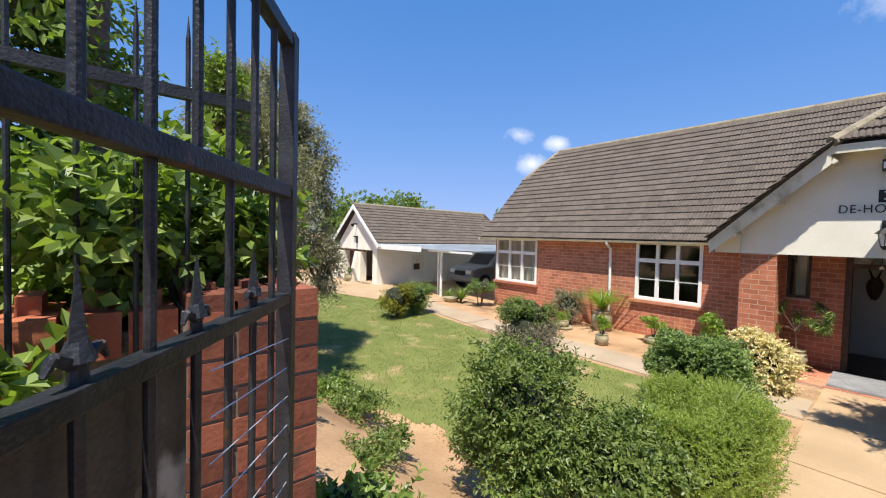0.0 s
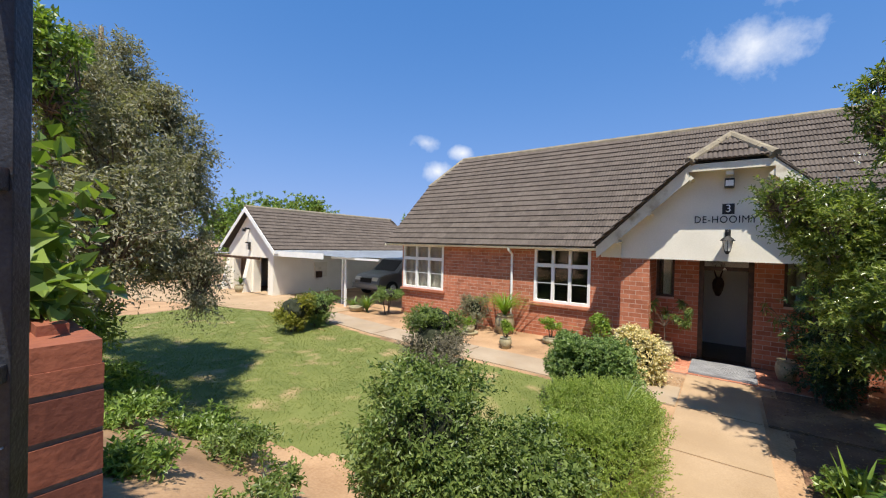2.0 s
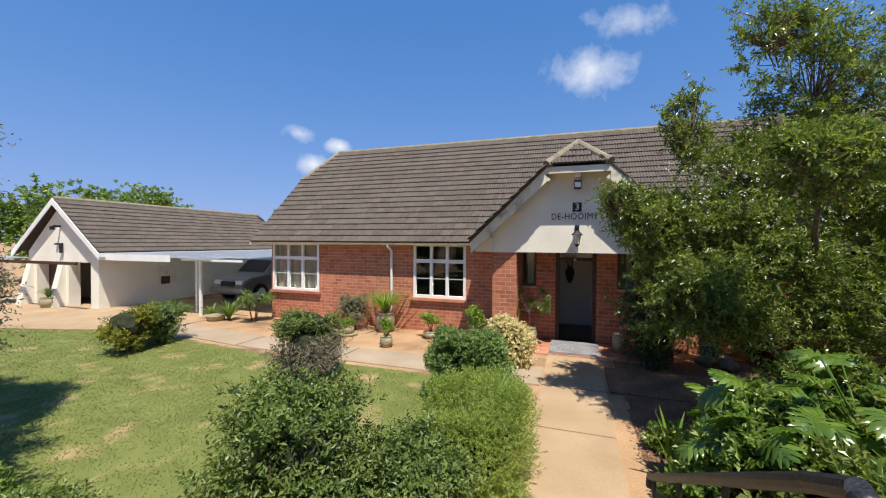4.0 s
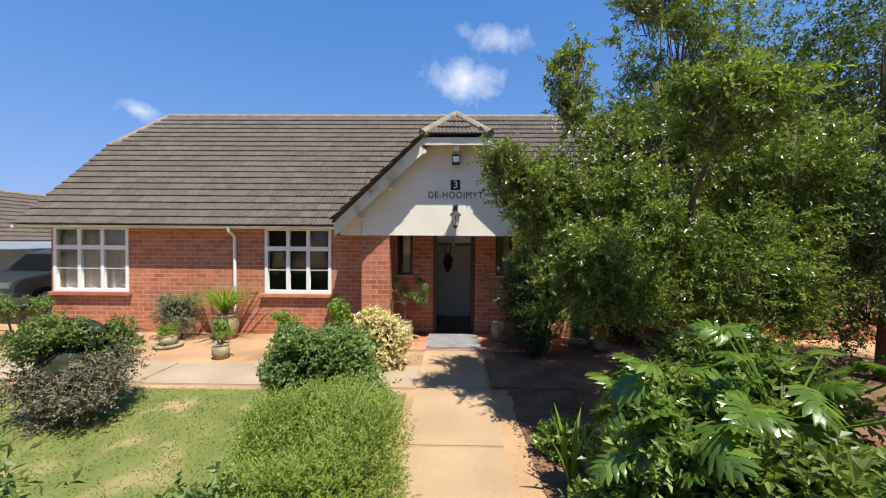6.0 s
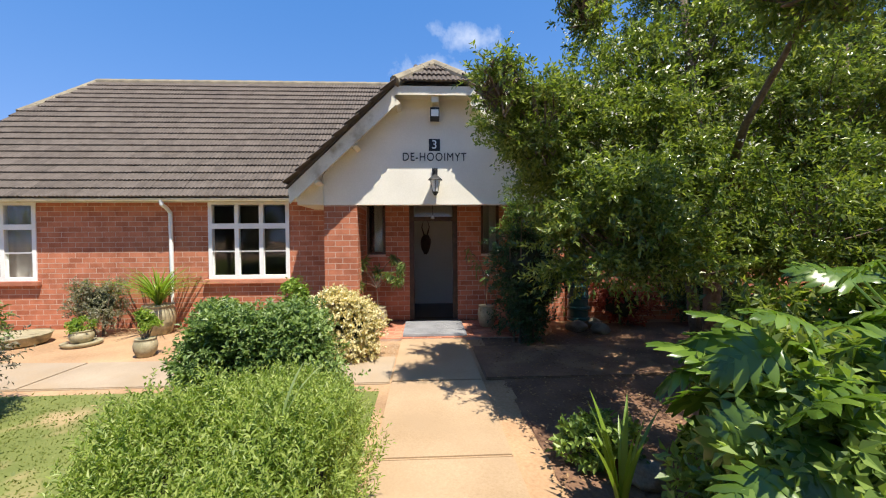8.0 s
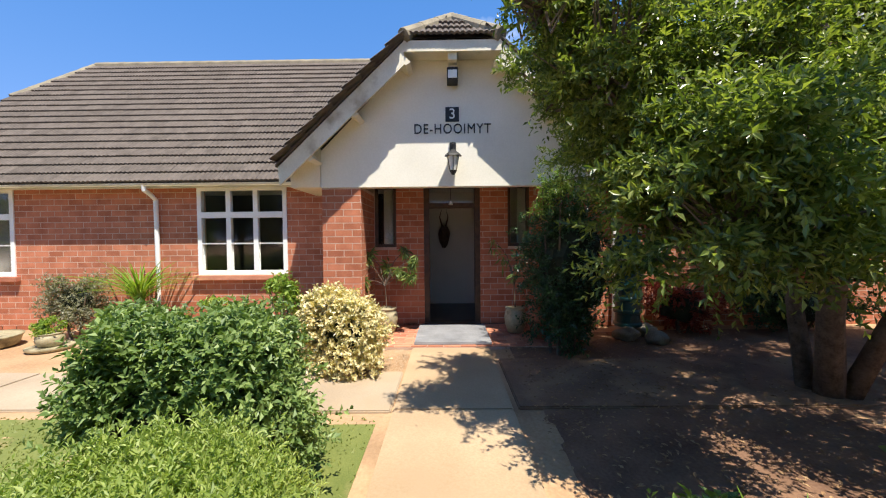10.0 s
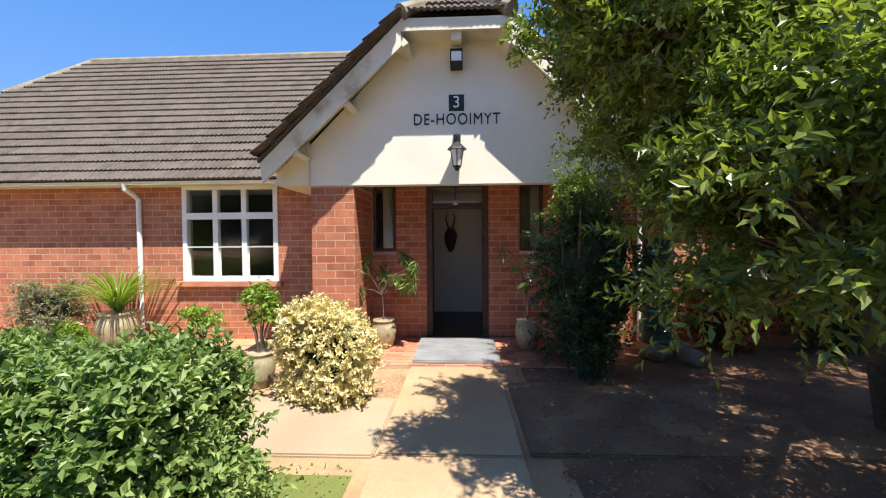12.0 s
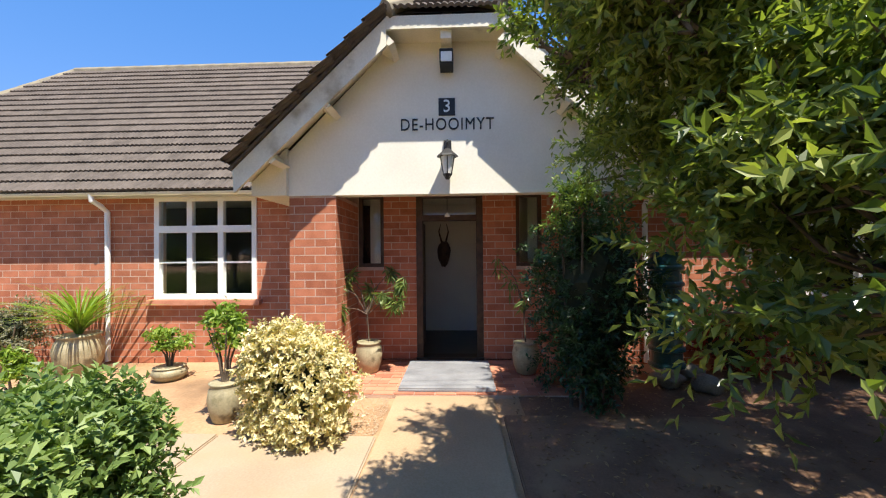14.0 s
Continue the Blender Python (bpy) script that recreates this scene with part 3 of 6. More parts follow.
porch_r = part("wall_porch_right", boxes((10.2, 10.62, -1.38, -0.83, -0.1, 2.27)), MORTAR)
tagged(porch_r, "red brick porch pier in the shade of a tree", "wall", kind="structure")
for nm, seg in (("wall_end", (HX + 0.22, 17.2, 9.5, 9.72, -0.1, 2.5)), ("wall_far_end", (HX + 0.22, 17.2, -9.0, -8.8, -0.1, 2.5)), ("wall_back", (17.0, 17.2, -8.8, 9.5, -0.1, 2.5))):
    segs = [seg]
    if nm == "wall_end":
        segs = [(HX + 0.22, 12.5, 9.5, 9.72, -0.1, 0.94), (HX + 0.22, 12.5, 9.5, 9.72, 2.4, 2.5), (12.5, 17.2, 9.5, 9.72, -0.1, 2.5)]
    tagged(part(nm, boxes(*segs), MORTAR), "red brick side of the house", "wall", kind="structure")
tagged(part("ceiling", boxes((HX + 0.05, 17.2, -9.0, 9.72, 2.5, 2.56)), INSIDE), "plain house ceiling and soffit", "ceiling", kind="structure")
tagged(part("floor_house", boxes((HX + 0.0, 17.0, -8.8, 9.5, -0.05, 0.09)), DARKFLOOR), "dark polished house floor", "floor", kind="structure")

# added partitions, coloured dark so the rooms behind the windows look unlit
DARKWALL = material("room shade as dark colour", (0.03, 0.028, 0.025), (0.06, 0.055, 0.05), 0.9, scale=3, fine=40, bump=0.05)
tagged(part("wall_room", boxes((13.16, 13.3, 1.72, 9.4, 0.09, 2.5), (HX + 0.3, 13.15, 6.4, 6.5, 0.09, 2.5)), DARKWALL), "added inner partition, room shade in its dark colour", "wall", kind="structure")
tagged(part("wall_room_far", boxes((13.16, 13.3, -8.7, -0.78, 0.09, 2.5)), DARKWALL), "added inner partition, room shade in its dark colour", "wall", kind="structure")
# hall behind the open door
hall = part("wall_hall", boxes((13.15, 13.3, -0.6, 1.7, 0.09, 2.5), (HX + 0.22, 13.15, 1.55, 1.7, 0.09, 2.5), (HX + 0.22, 13.15, -0.75, -0.6, 0.09, 2.5)), INSIDE)
tagged(hall, "pale plastered hall walls behind the open door", "wall", kind="structure")


# ---- roofs ----
EX, EZ, RX, RZ = 10.90, 2.43, 14.6, 5.97
RY0, RY1, BRK = -9.6, 10.26, (13.3, 4.726)
RAKE = math.atan2(RZ - EZ, RX - EX)


GAUGE = 0.254


def tile_profile(w, n=12):
    """Cross-section of a tile with four shallow waves: (across, rise)."""
    return [(w * i / n, 0.012 * (1 - math.cos(2 * math.pi * i / n * 4))) for i in range(n + 1)]


def tile_mesh(w=0.30, l=0.29):
    vs, fs = [], []
    pr = tile_profile(w)
    for (a, h) in pr:
        vs += [(a, 0.0, h + 0.036), (a, l, h + 0.002), (a, 0.0, h + 0.002)]
    for i in range(len(pr) - 1):
        k = 3 * i
        fs += [(k, k + 3, k + 4, k + 1), (k + 2, k + 5, k + 3, k)]
    return vs, fs


TV, TF = tile_mesh()
tm = bpy.data.meshes.new("roof_tile")
tm.from_pydata(TV, [], TF)
tm.materials.append(TILE_OB)


def tiled_slope(parent, origin, across, up, width, length, inside, single=0, near=None, gauge=GAUGE):
    """Courses of tiles over a slope; inside(u, v) says where the roof is."""
    o, a, u = Vector(origin), Vector(across).normalized(), Vector(up).normalized()
    n = a.cross(u)
    turn = Matrix((a, u, n)).transposed().to_4x4()
    cells = []
    for r in range(int(math.ceil(length / gauge))):
        for c in range(int(width / 0.30) + 1):
            if inside(c * 0.30 + 0.15, r * gauge + 0.15):
                cells.append((c * 0.30, r * gauge))
    if near:
        cells.sort(key=near)
    tv = np.array(TV)
    vs, fs = [], []
    for k, (cu, cv) in enumerate(cells):
        m = Matrix.Translation(o + a * (cu + random.uniform(-.003, .003)) + u * (cv + random.uniform(-.004, .004))) @ turn @ pose(0, 0, random.uniform(0, 0.004), random.uniform(-.4, .4), 0, random.uniform(-.3, .3))
        if k < single:
            ob = new("roof_tile", tm)
            ob.parent = parent
            ob.matrix_local = m
        else:
            mm = np.array(m)
            i = len(vs) * len(TV)
            vs.append(tv @ mm[:3, :3].T + mm[:3, 3])
            fs.append(np.array(TF) + i)
    if vs:
        arrays("roof_tile_courses", np.concatenate(vs), np.concatenate(fs), TILE, parent, "dark weathered concrete roof tiles in courses", "stuff")


def main_roof():
    roof = thing("roof_main", "brown-grey concrete tile roof with a clipped gable end", "roof", kind="structure")
    slope = math.hypot(RX - EX, RZ - EZ)
    # board deck under the tiles
    hip = 9.5
    bm = bmesh.new()
    pts = [(EX, RY1, EZ), (BRK[0], RY1, BRK[1]), (RX, hip, RZ), (RX, RY0, RZ), (EX, RY0, EZ)]
    back = [(2 * RX - x, y, z) for x, y, z in pts]
    for poly in (pts, back, [(BRK[0], RY1, BRK[1]), (2 * RX - BRK[0], RY1, BRK[1]), (RX, hip, RZ)]):
        f = bm.faces.new([bm.verts.new(p) for p in poly])
    bmesh.ops.solidify(bm, geom=bm.faces[:], thickness=0.02)
    part("roof_deck", bm, TILE, roof, "dark roof deck")
    pl = prism([(EX + 0.6, EZ - 0.02), (BRK[0], BRK[1] - 0.1), (2 * RX - BRK[0], BRK[1] - 0.1), (2 * RX - EX - 0.6, EZ - 0.02)], "y", 9.55, 9.7)
    part("gable_wall", pl, PLASTER, roof, "cream plastered gable")

    def inside(u, v):
        y = RY1 - u
        x = EX + v * math.cos(RAKE)
        z = EZ + v * math.sin(RAKE)
        if v > slope - 0.1 or u < 0:
            return False
        if x > BRK[0] - 0.1 and y > RY1 - (x - BRK[0]) / (RX - BRK[0]) * (RY1 - hip):
            return False
        # the porch roof covers this stretch
        if z < 4.55 and abs(y - 0.5) < (4.66 - z) * 0.98:
            return False
        return True

    tiled_slope(roof, (EX - 0.03, RY1, EZ + 0.02), (0, -1, 0), (math.cos(RAKE), 0, math.sin(RAKE)), RY1 - RY0, slope, inside, 300, lambda c: abs(RY1 - c[0] - 3.6) + c[1] * 0.35)
    # ridge and hip caps
    cap = bmesh.new()
    y = hip
    while y > RY0:
        rod(cap, (RX, y, RZ + 0.0), (RX, y - 0.385, RZ + 0.012), 0.11, 0.105, 10)
        y -= 0.38
    for sx in (1, -1):
        a = Vector((RX - sx * (RX - BRK[0]), RY1, BRK[1]))
        b = Vector((RX, hip, RZ))
        for i in range(5):
            rod(cap, a.lerp(b, i / 5), a.lerp(b, (i + 1.05) / 5), 0.10, 0.095, 10)
    part("ridge_caps", cap, RIDGE, roof, "lichen-stained ridge caps")
    # verge, fascia, gutter, chimney stub
    vg = bmesh.new()
    a, b = Vector((EX - 0.03, RY1 + 0.015, EZ - 0.06)), Vector((BRK[0], RY1 + 0.015, BRK[1] - 0.06))
    rod(vg, a, b, 0.05, 0.05, 4)
    part("verge_board", vg, CREAM, roof)
    part("fascia", boxes((EX + 0.02, EX + 0.05, 2.84, RY1 - 0.03, EZ - 0.055, EZ + 0.0)), CREAM, roof, "cream eaves board")
    part("fascia", boxes((EX + 0.02, EX + 0.05, RY0, -1.84, EZ - 0.055, EZ + 0.0)), CREAM, roof, "cream eaves board")
    part("soffit", boxes((EX + 0.05, HX - 0.002, RY0, RY1 - 0.05, EZ - 0.03, EZ - 0.01)), CREAM, roof)
    for y0, y1 in ((2.88, RY1 - 0.03), (RY0, -1.88)):
        gm = bmesh.new()
        rings = []
        for y in (y0, y1):
            rings.append([gm.verts.new((EX - 0.03 + 0.04 * math.cos(t), y, EZ + 0.01 + 0.045 * math.sin(t))) for t in np.linspace(math.pi, 2 * math.pi, 8)])
        for k in range(7):
            gm.faces.new((rings[0][k], rings[0][k + 1], rings[1][k + 1], rings[1][k]))
        bmesh.ops.solidify(gm, geom=gm.faces[:], thickness=0.004)
        part("gutter", gm, CREAM, roof, "cream half-round gutter")


main_roof()

PY = 0.52


def porch_roof():
    roof = thing("roof_porch", "brown-grey tiled porch roof with a clipped gable and cream barge boards", "roof", kind="structure")
    # slopes at 46 degrees from the low barge ends to the ridge, clipped in front
    bx, lowy, lowz, topz, rz, rx = 9.78, 2.30, 2.50, 4.10, 4.70, 10.42
    half = 0.63
    k = (topz - lowz) / (lowy - half)
    peak = topz + half * k * 0.93
    deep = 13.2
    bm = bmesh.new()
    for s in (1, -1):
        q = [(bx, PY + s * lowy, lowz), (bx, PY + s * half, topz), (rx, PY, peak), (deep, PY, peak), (EX + 0.1, PY + s * lowy, lowz)]
        bm.faces.new([bm.verts.new(p) for p in (q if s > 0 else q[::-1])])
    bm.faces.new([bm.verts.new(p) for p in ((bx, PY + half, topz), (bx, PY - half, topz), (rx, PY, peak))])
    bmesh.ops.solidify(bm, geom=bm.faces[:], thickness=0.02)
    part("roof_deck", bm, TILE, roof, "dark roof deck")
    ln = math.hypot(lowy, peak - lowz)
    rk = math.atan2(peak - lowz, lowy)
    for s in (1, -1):
        def inside(u, v, s=s):
            x = bx + u if s < 0 else deep - u
            y = lowy - v * math.cos(rk)
            z = lowz + v * math.sin(rk)
            roof_x = EX + (z - EZ) / math.tan(RAKE)
            if v > ln - 0.12 or x > roof_x + 0.25:
                return False
            if z > topz and x < bx + (z - topz) / (peak - topz) * (rx - bx):
                return False
            return True
        o = (deep, PY + lowy, lowz + 0.02) if s > 0 else (bx - 0.02, PY - lowy, lowz + 0.02)
        tiled_slope(roof, o, (-1, 0, 0) if s > 0 else (1, 0, 0), (0, -s * math.cos(rk), math.sin(rk)), deep - bx, ln, inside)
    ang = math.atan2(peak - topz, rx - bx)
    tiled_slope(roof, (bx - 0.03, PY + half + 0.02, topz + 0.02), (0, -1, 0), (math.cos(ang), 0, math.sin(ang)), 2 * half, math.hypot(peak - topz, rx - bx), lambda u, v: abs(u - half) < half * (1.08 - v / 0.95))
    cap = bmesh.new()
    for s in (1, -1):
        a, b = Vector((bx - 0.02, PY + s * half, topz + 0.03)), Vector((rx, PY, peak + 0.03))
        for i in range(3):
            rod(cap, a.lerp(b, i / 3), a.lerp(b, (i + 1.08) / 3), 0.095, 0.09, 10)
    x = rx
    while x < 12.6:
        rod(cap, (x, PY, peak + 0.02), (x + 0.385, PY, peak + 0.025), 0.10, 0.095, 10)
        x += 0.38
    part("ridge_caps", cap, RIDGE, roof, "lichen-stained ridge caps")
    for s in (1, -1):
        # sloping barge board and the boxed verge behind it
        poly = [(PY + s * lowy, lowz - 0.03), (PY + s * half, topz - 0.03), (PY + s * half, topz - 0.33), (PY + s * (lowy - 0.02), lowz - 0.27)]
        part("barge_board", prism(poly, "x", bx + 0.005, bx + 0.04), CREAM, roof, "cream barge board")
        part("verge_edge", prism([(PY + s * (lowy + 0.03), lowz + 0.0), (PY + s * (half), topz + 0.035), (PY + s * half, topz - 0.012), (PY + s * (lowy + 0.02), lowz - 0.03)], "x", bx - 0.015, bx + 0.1), TILE, roof)
        poly2 = [(PY + s * (lowy - 0.02), lowz - 0.06), (PY + s * half, topz - 0.07), (PY + s * half, topz - 0.1), (PY + s * (lowy - 0.02), lowz - 0.09)]
        part("soffit", prism(poly2, "x", bx + 0.04, 10.2), CREAM, roof)
        # projecting rafter ends
        for f in (0.16, 0.52, 0.93):
            y, z = PY + s * (lowy + (half - lowy) * f), lowz + (topz - lowz) * f
            poly3 = [(y - s * 0.06, z - 0.04 + 0.02), (y - s * 0.06 - s * 0.14, z - 0.04 - 0.13), (y - s * 0.14, z - 0.21), (y, z - 0.1)]
            part("bracket", prism(poly3, "x", bx + 0.03, 10.2), CREAM, roof, "cream timber bracket")
        part("eaves_box", prism([(PY + s * (lowy - 0.03), lowz - 0.25), (PY + s * (lowy - 0.03), lowz - 0.1), (PY + s * (lowy - 0.44), lowz + 0.29), (PY + s * (lowy - 0.44), lowz - 0.25)], "x", 10.12, EX + 0.3), CREAM, roof, "cream boxed eaves")
    part("barge_board", boxes((bx + 0.005, bx + 0.04, PY - half, PY + half, topz - 0.16, topz - 0.02)), CREAM, roof, "cream barge board across the clipped top")
    part("soffit", boxes((bx + 0.04, 10.2, PY - half, PY + half, topz - 0.1, topz - 0.07)), CREAM, roof)
    part("bracket", boxes((bx + 0.05, 10.2, PY - 0.06, PY + 0.06, topz - 0.25, topz - 0.1), bevel=0.01), CREAM, roof, "cream timber bracket")
    g = prism([(PY + 1.9, 2.252), (PY + 1.9, 2.72), (PY + half, topz - 0.1), (PY - half, topz - 0.1), (PY - 1.9, 2.72), (PY - 1.9, 2.252)], "x", 10.18, 10.36)
    gable = part("wall_gable", g, PLASTER)
    tagged(gable, "cream plastered porch gable, lower part in hard sunlight", "wall", kind="structure")
    tagged(part("ceiling_porch", boxes((10.36, HX - 0.002, PY - 1.85, PY + 1.85, 2.42, 2.46)), PLASTER), "pale porch ceiling", "ceiling", kind="structure")


porch_roof()


# ---- windows and door ----
def window(name, y0, y1, z0, z1, cols=3, label="white timber casement window", curtain=False):
    w = thing(name, label, "window", (HX, (y0 + y1) / 2, z0), kind="structure")
    f = 0.07
    bm = boxes((-0.02, 0.07, -(y1 - y0) / 2, -(y1 - y0) / 2 + f, 0, z1 - z0), (-0.02, 0.07, (y1 - y0) / 2 - f, (y1 - y0) / 2, 0, z1 - z0),
               (-0.02, 0.07, -(y1 - y0) / 2 + f, (y1 - y0) / 2 - f, 0, f), (-0.02, 0.07, -(y1 - y0) / 2 + f, (y1 - y0) / 2 - f, z1 - z0 - f * 0.7, z1 - z0))
    part("window_frame", bm, WHITE, w, "white painted frame")
    tz = (z1 - z0) * 0.655
    cw = (y1 - y0 - 2 * f) / cols
    part("transom", boxes((-0.025, 0.06, -(y1 - y0) / 2 + f, (y1 - y0) / 2 - f, tz, tz + 0.10), bevel=0.008), WHITE, w)
    for i in range(1, cols):
        y = -(y1 - y0) / 2 + f + cw * i
        part("mullion", boxes((-0.022, 0.06, y - 0.04, y + 0.04, f, z1 - z0 - f * 0.7), bevel=0.006), WHITE, w)
    for i in range(cols):
        a = -(y1 - y0) / 2 + f + cw * i + (0.04 if i else 0)
        b = -(y1 - y0) / 2 + f + cw * (i + 1) - (0.04 if i < cols - 1 else 0)
        part("glazing_bar", boxes((0.0, 0.045, a, b, tz * 0.54, tz * 0.54 + 0.022)), WHITE, w)
        for c, d in ((f, tz), (tz + 0.10, z1 - z0 - f * 0.7)):
            p = part("pane", boxes((0.020, 0.025, a - 0.01, b + 0.01, c - 0.01, d + 0.01)), GLASS, w, "clear dark-looking glass")
            p.visible_shadow = False
    part("window_sill", boxes((-0.09, 0.02, -(y1 - y0) / 2 - 0.07, (y1 - y0) / 2 + 0.07, -0.085, -0.002), bevel=0.01), PAVER, w, "sloping red brick sill")
    if curtain:
        cm = bmesh.new()
        pts = [(0.16 + 0.03 * math.sin(t * 40), -(y1 - y0) / 2 + t * (y1 - y0)) for t in np.linspace(0, 1, 90)]
        lo = [cm.verts.new((x, y, 0.02)) for x, y in pts]
        hi = [cm.verts.new((x, y, z1 - z0 - 0.03)) for x, y in pts]
        for i in range(len(pts) - 1):
            cm.faces.new((lo[i], lo[i + 1], hi[i + 1], hi[i]))
        part("curtain", cm, CURTAIN, w, "drawn grey curtain")
    return w


window("window_1", *W1, label="white timber casement window at the corner with drawn grey curtains", curtain=True)
window("window_2", *W2, label="white timber casement window with three lights, dark inside")
window("window_3", *W3, label="white timber casement window behind the tree")
side = thing("window_4", "white corner casement window on the side wall", "window", (11.2, 9.72, 0.94), kind="structure")
part("window_frame", boxes((0.0, 0.07, -0.06, 0.0, 0, 1.46), (1.23, 1.3, -0.06, 0.0, 0, 1.46), (0.07, 1.23, -0.06, 0, 0, 0.07), (0.07, 1.23, -0.06, 0, 1.4, 1.46), (0.07, 1.23, -0.06, 0, 0.95, 1.05), (0.6, 0.67, -0.06, 0, 0.07, 0.95), (0.6, 0.67, -0.06, 0, 1.05, 1.4)), WHITE, side)
p = part("pane", boxes((0.05, 1.25, -0.035, -0.03, 0.05, 1.42)), GLASS, side)
p.visible_shadow = False

door = thing("door_1", "open front doorway with a dark timber frame and a fanlight", "door", (HX, 0.53, 0.09), kind="structure")
part("door_frame", boxes((0.01, 0.16, -0.47, -0.38, 0, 2.33), (0.01, 0.16, 0.38, 0.47, 0, 2.33), (0.01, 0.16, -0.38, 0.38, 2.27, 2.33), (0.01, 0.16, -0.38, 0.38, 1.94, 2.02), bevel=0.006), DARKWOOD, door, "dark stained door frame")
p = part("pane", boxes((0.07, 0.076, -0.38, 0.38, 2.02, 2.27)), GLASS, door, "fanlight glass")
p.visible_shadow = False
part("door_leaf", boxes((0.16, 0.94, 0.42, 0.46, 0.01, 1.95), bevel=0.004), DARKWOOD, door, "dark timber door standing open into the hall")
part("threshold", boxes((-0.06, 0.2, -0.47, 0.47, -0.02, 0.02), bevel=0.005), DARKWOOD, door)
for nm, (a, b, c, d) in (("window_5", SL), ("window_6", SR)):
    w = thing(nm, "narrow dark sidelight with leaded glass beside the front door", "window", (HX, (a + b) / 2, c), kind="structure")
    hw, h = (b - a) / 2, d - c
    part("window_frame", boxes((0.02, 0.09, -hw, -hw + 0.05, 0, h), (0.02, 0.09, hw - 0.05, hw, 0, h), (0.02, 0.09, -hw + 0.05, hw - 0.05, 0, 0.05), (0.02, 0.09, -hw + 0.05, hw - 0.05, h - 0.05, h)), DARKWOOD, w)
    p = part("pane", boxes((0.05, 0.055, -hw + 0.04, hw - 0.04, 0.04, h - 0.04)), GLASS, w)
    p.visible_shadow = False

bm = tube([(HX - 0.31, 5.46, 2.42), (HX - 0.30, 5.46, 2.34), (HX - 0.17, 5.46, 2.28), (HX - 0.06, 5.46, 2.2), (HX - 0.05, 5.46, 1.2), (HX - 0.05, 5.46, 0.06)], [0.036] * 6, 12)
dp = part("downpipe", bm, WHITE)
tagged(dp, "white painted downpipe on the brick wall", "downpipe", group="downpipes")
copy_thing(dp, pose(0, -7.6, 0))

# ---- garage and carport ----
GX, GY0, GY1, GPK = 10.15, 16.3, 20.35, 18.35


def garage():
    g = thing("garage", "white plastered double garage with dark tiled gable roof", "garage", kind="structure")
    top = 1.74
    ops = ((16.72, 17.95, -0.1, 1.66), (18.6, 19.85, -0.1, 1.66))
    segs = wall_segments(GY0, GY1, -0.1, top, ops)
    part("wall", boxes(*[(GX, GX + 0.35, a, b, c, d) for a, b, c, d in segs]), PLASTER, g, "white plastered garage front with two open bays")
    part("gable_wall", prism([(GY0, top + 0.002), (GY1, top + 0.002), (GY1, 2.02), (GPK, 3.78), (GY0, 2.02)], "x", GX, GX + 0.25), PLASTER, g)
    part("wall", boxes((GX + 0.352, 19.5, GY0, GY0 + 0.2, -0.1, 2.1)), PLASTER, g, "white garage side wall")
    part("wall", boxes((GX + 0.352, 19.5, GY1 - 0.2, GY1, -0.1, 2.1)), PLASTER, g)
    part("wall", boxes((14.5, 14.7, GY0 + 0.2, GY1 - 0.2, -0.1, 2.1)), INSIDE, g)
    # slanted buttresses beside the bays
    for y in (18.1, 20.0):
        part("buttress", prism([(GX - 0.45, -0.1), (GX, -0.1), (GX, 1.62), (GX - 0.08, 1.62)], "y", y, y + 0.3), PLASTER, g, "sloping white buttress")
    ez, rz = 2.02, 3.92
    rake = math.atan2(rz - ez, GPK - 15.85)
    ln = math.hypot(rz - ez, GPK - 15.85)
    x0, x1 = GX - 0.25, 19.6
    bm = bmesh.new()
    for s in (-1, 1):
        bm.faces.new([bm.verts.new(p) for p in ((x0, GPK + s * 2.5, ez), (x0, GPK, rz), (x1, GPK, rz), (x1, GPK + s * 2.5, ez))])
    bmesh.ops.solidify(bm, geom=bm.faces[:], thickness=0.03)
    part("roof_deck", bm, TILE, g)
    tiled_slope(g, (x0, 15.83, ez + 0.02), (1, 0, 0), (0, math.cos(rake), math.sin(rake)), x1 - x0, ln, lambda u, v: v < ln and u + x0 < x1 - max(0, v - ln + 1.2) * 0.5)
    cap = bmesh.new()
    x = x0
    while x < x1 - 0.5:
        rod(cap, (x, GPK, rz + 0.02), (x + 0.385, GPK, rz + 0.025), 0.10, 0.095, 10)
        x += 0.38
    part("ridge_caps", cap, RIDGE, g)
    for s in (-1, 1):
        poly = [(GPK + s * 2.52, ez - 0.02), (GPK, rz + 0.03), (GPK, rz - 0.19), (GPK + s * 2.52, ez - 0.22)]
        part("barge_board", prism(poly, "x", x0 - 0.03, x0), WHITE, g, "white barge board")
    part("fascia", boxes((x0, x1, 15.80, 15.83, ez - 0.14, ez + 0.0)), WHITE, g, "white eaves board")
    # pergola beam across the front and a camera on the gable
    part("beam", boxes((GX - 0.75, GX - 0.65, 16.2, 20.9, 1.62, 1.72)), DARKWOOD, g, "weathered timber beam")
    part("canopy", boxes((GX - 0.9, GX - 0.02, 20.3, 21.6, 1.76, 1.80)), GALV, g)
    lamp = boxes((GX - 0.22, GX - 0.02, 18.36, 18.42, 2.92, 2.99), (GX - 0.3, GX - 0.2, 18.33, 18.45, 2.82, 2.95))
    part("wall_lamp", lamp, BLACK, g, "black wall light")
    lamp = boxes((GX - 0.24, GX - 0.02, 18.22, 18.30, 2.28, 2.34), (GX - 0.12, GX - 0.04, 18.2, 18.26, 1.98, 2.3))
    part("wall_lamp", lamp, BLACK, g, "black bracket light")
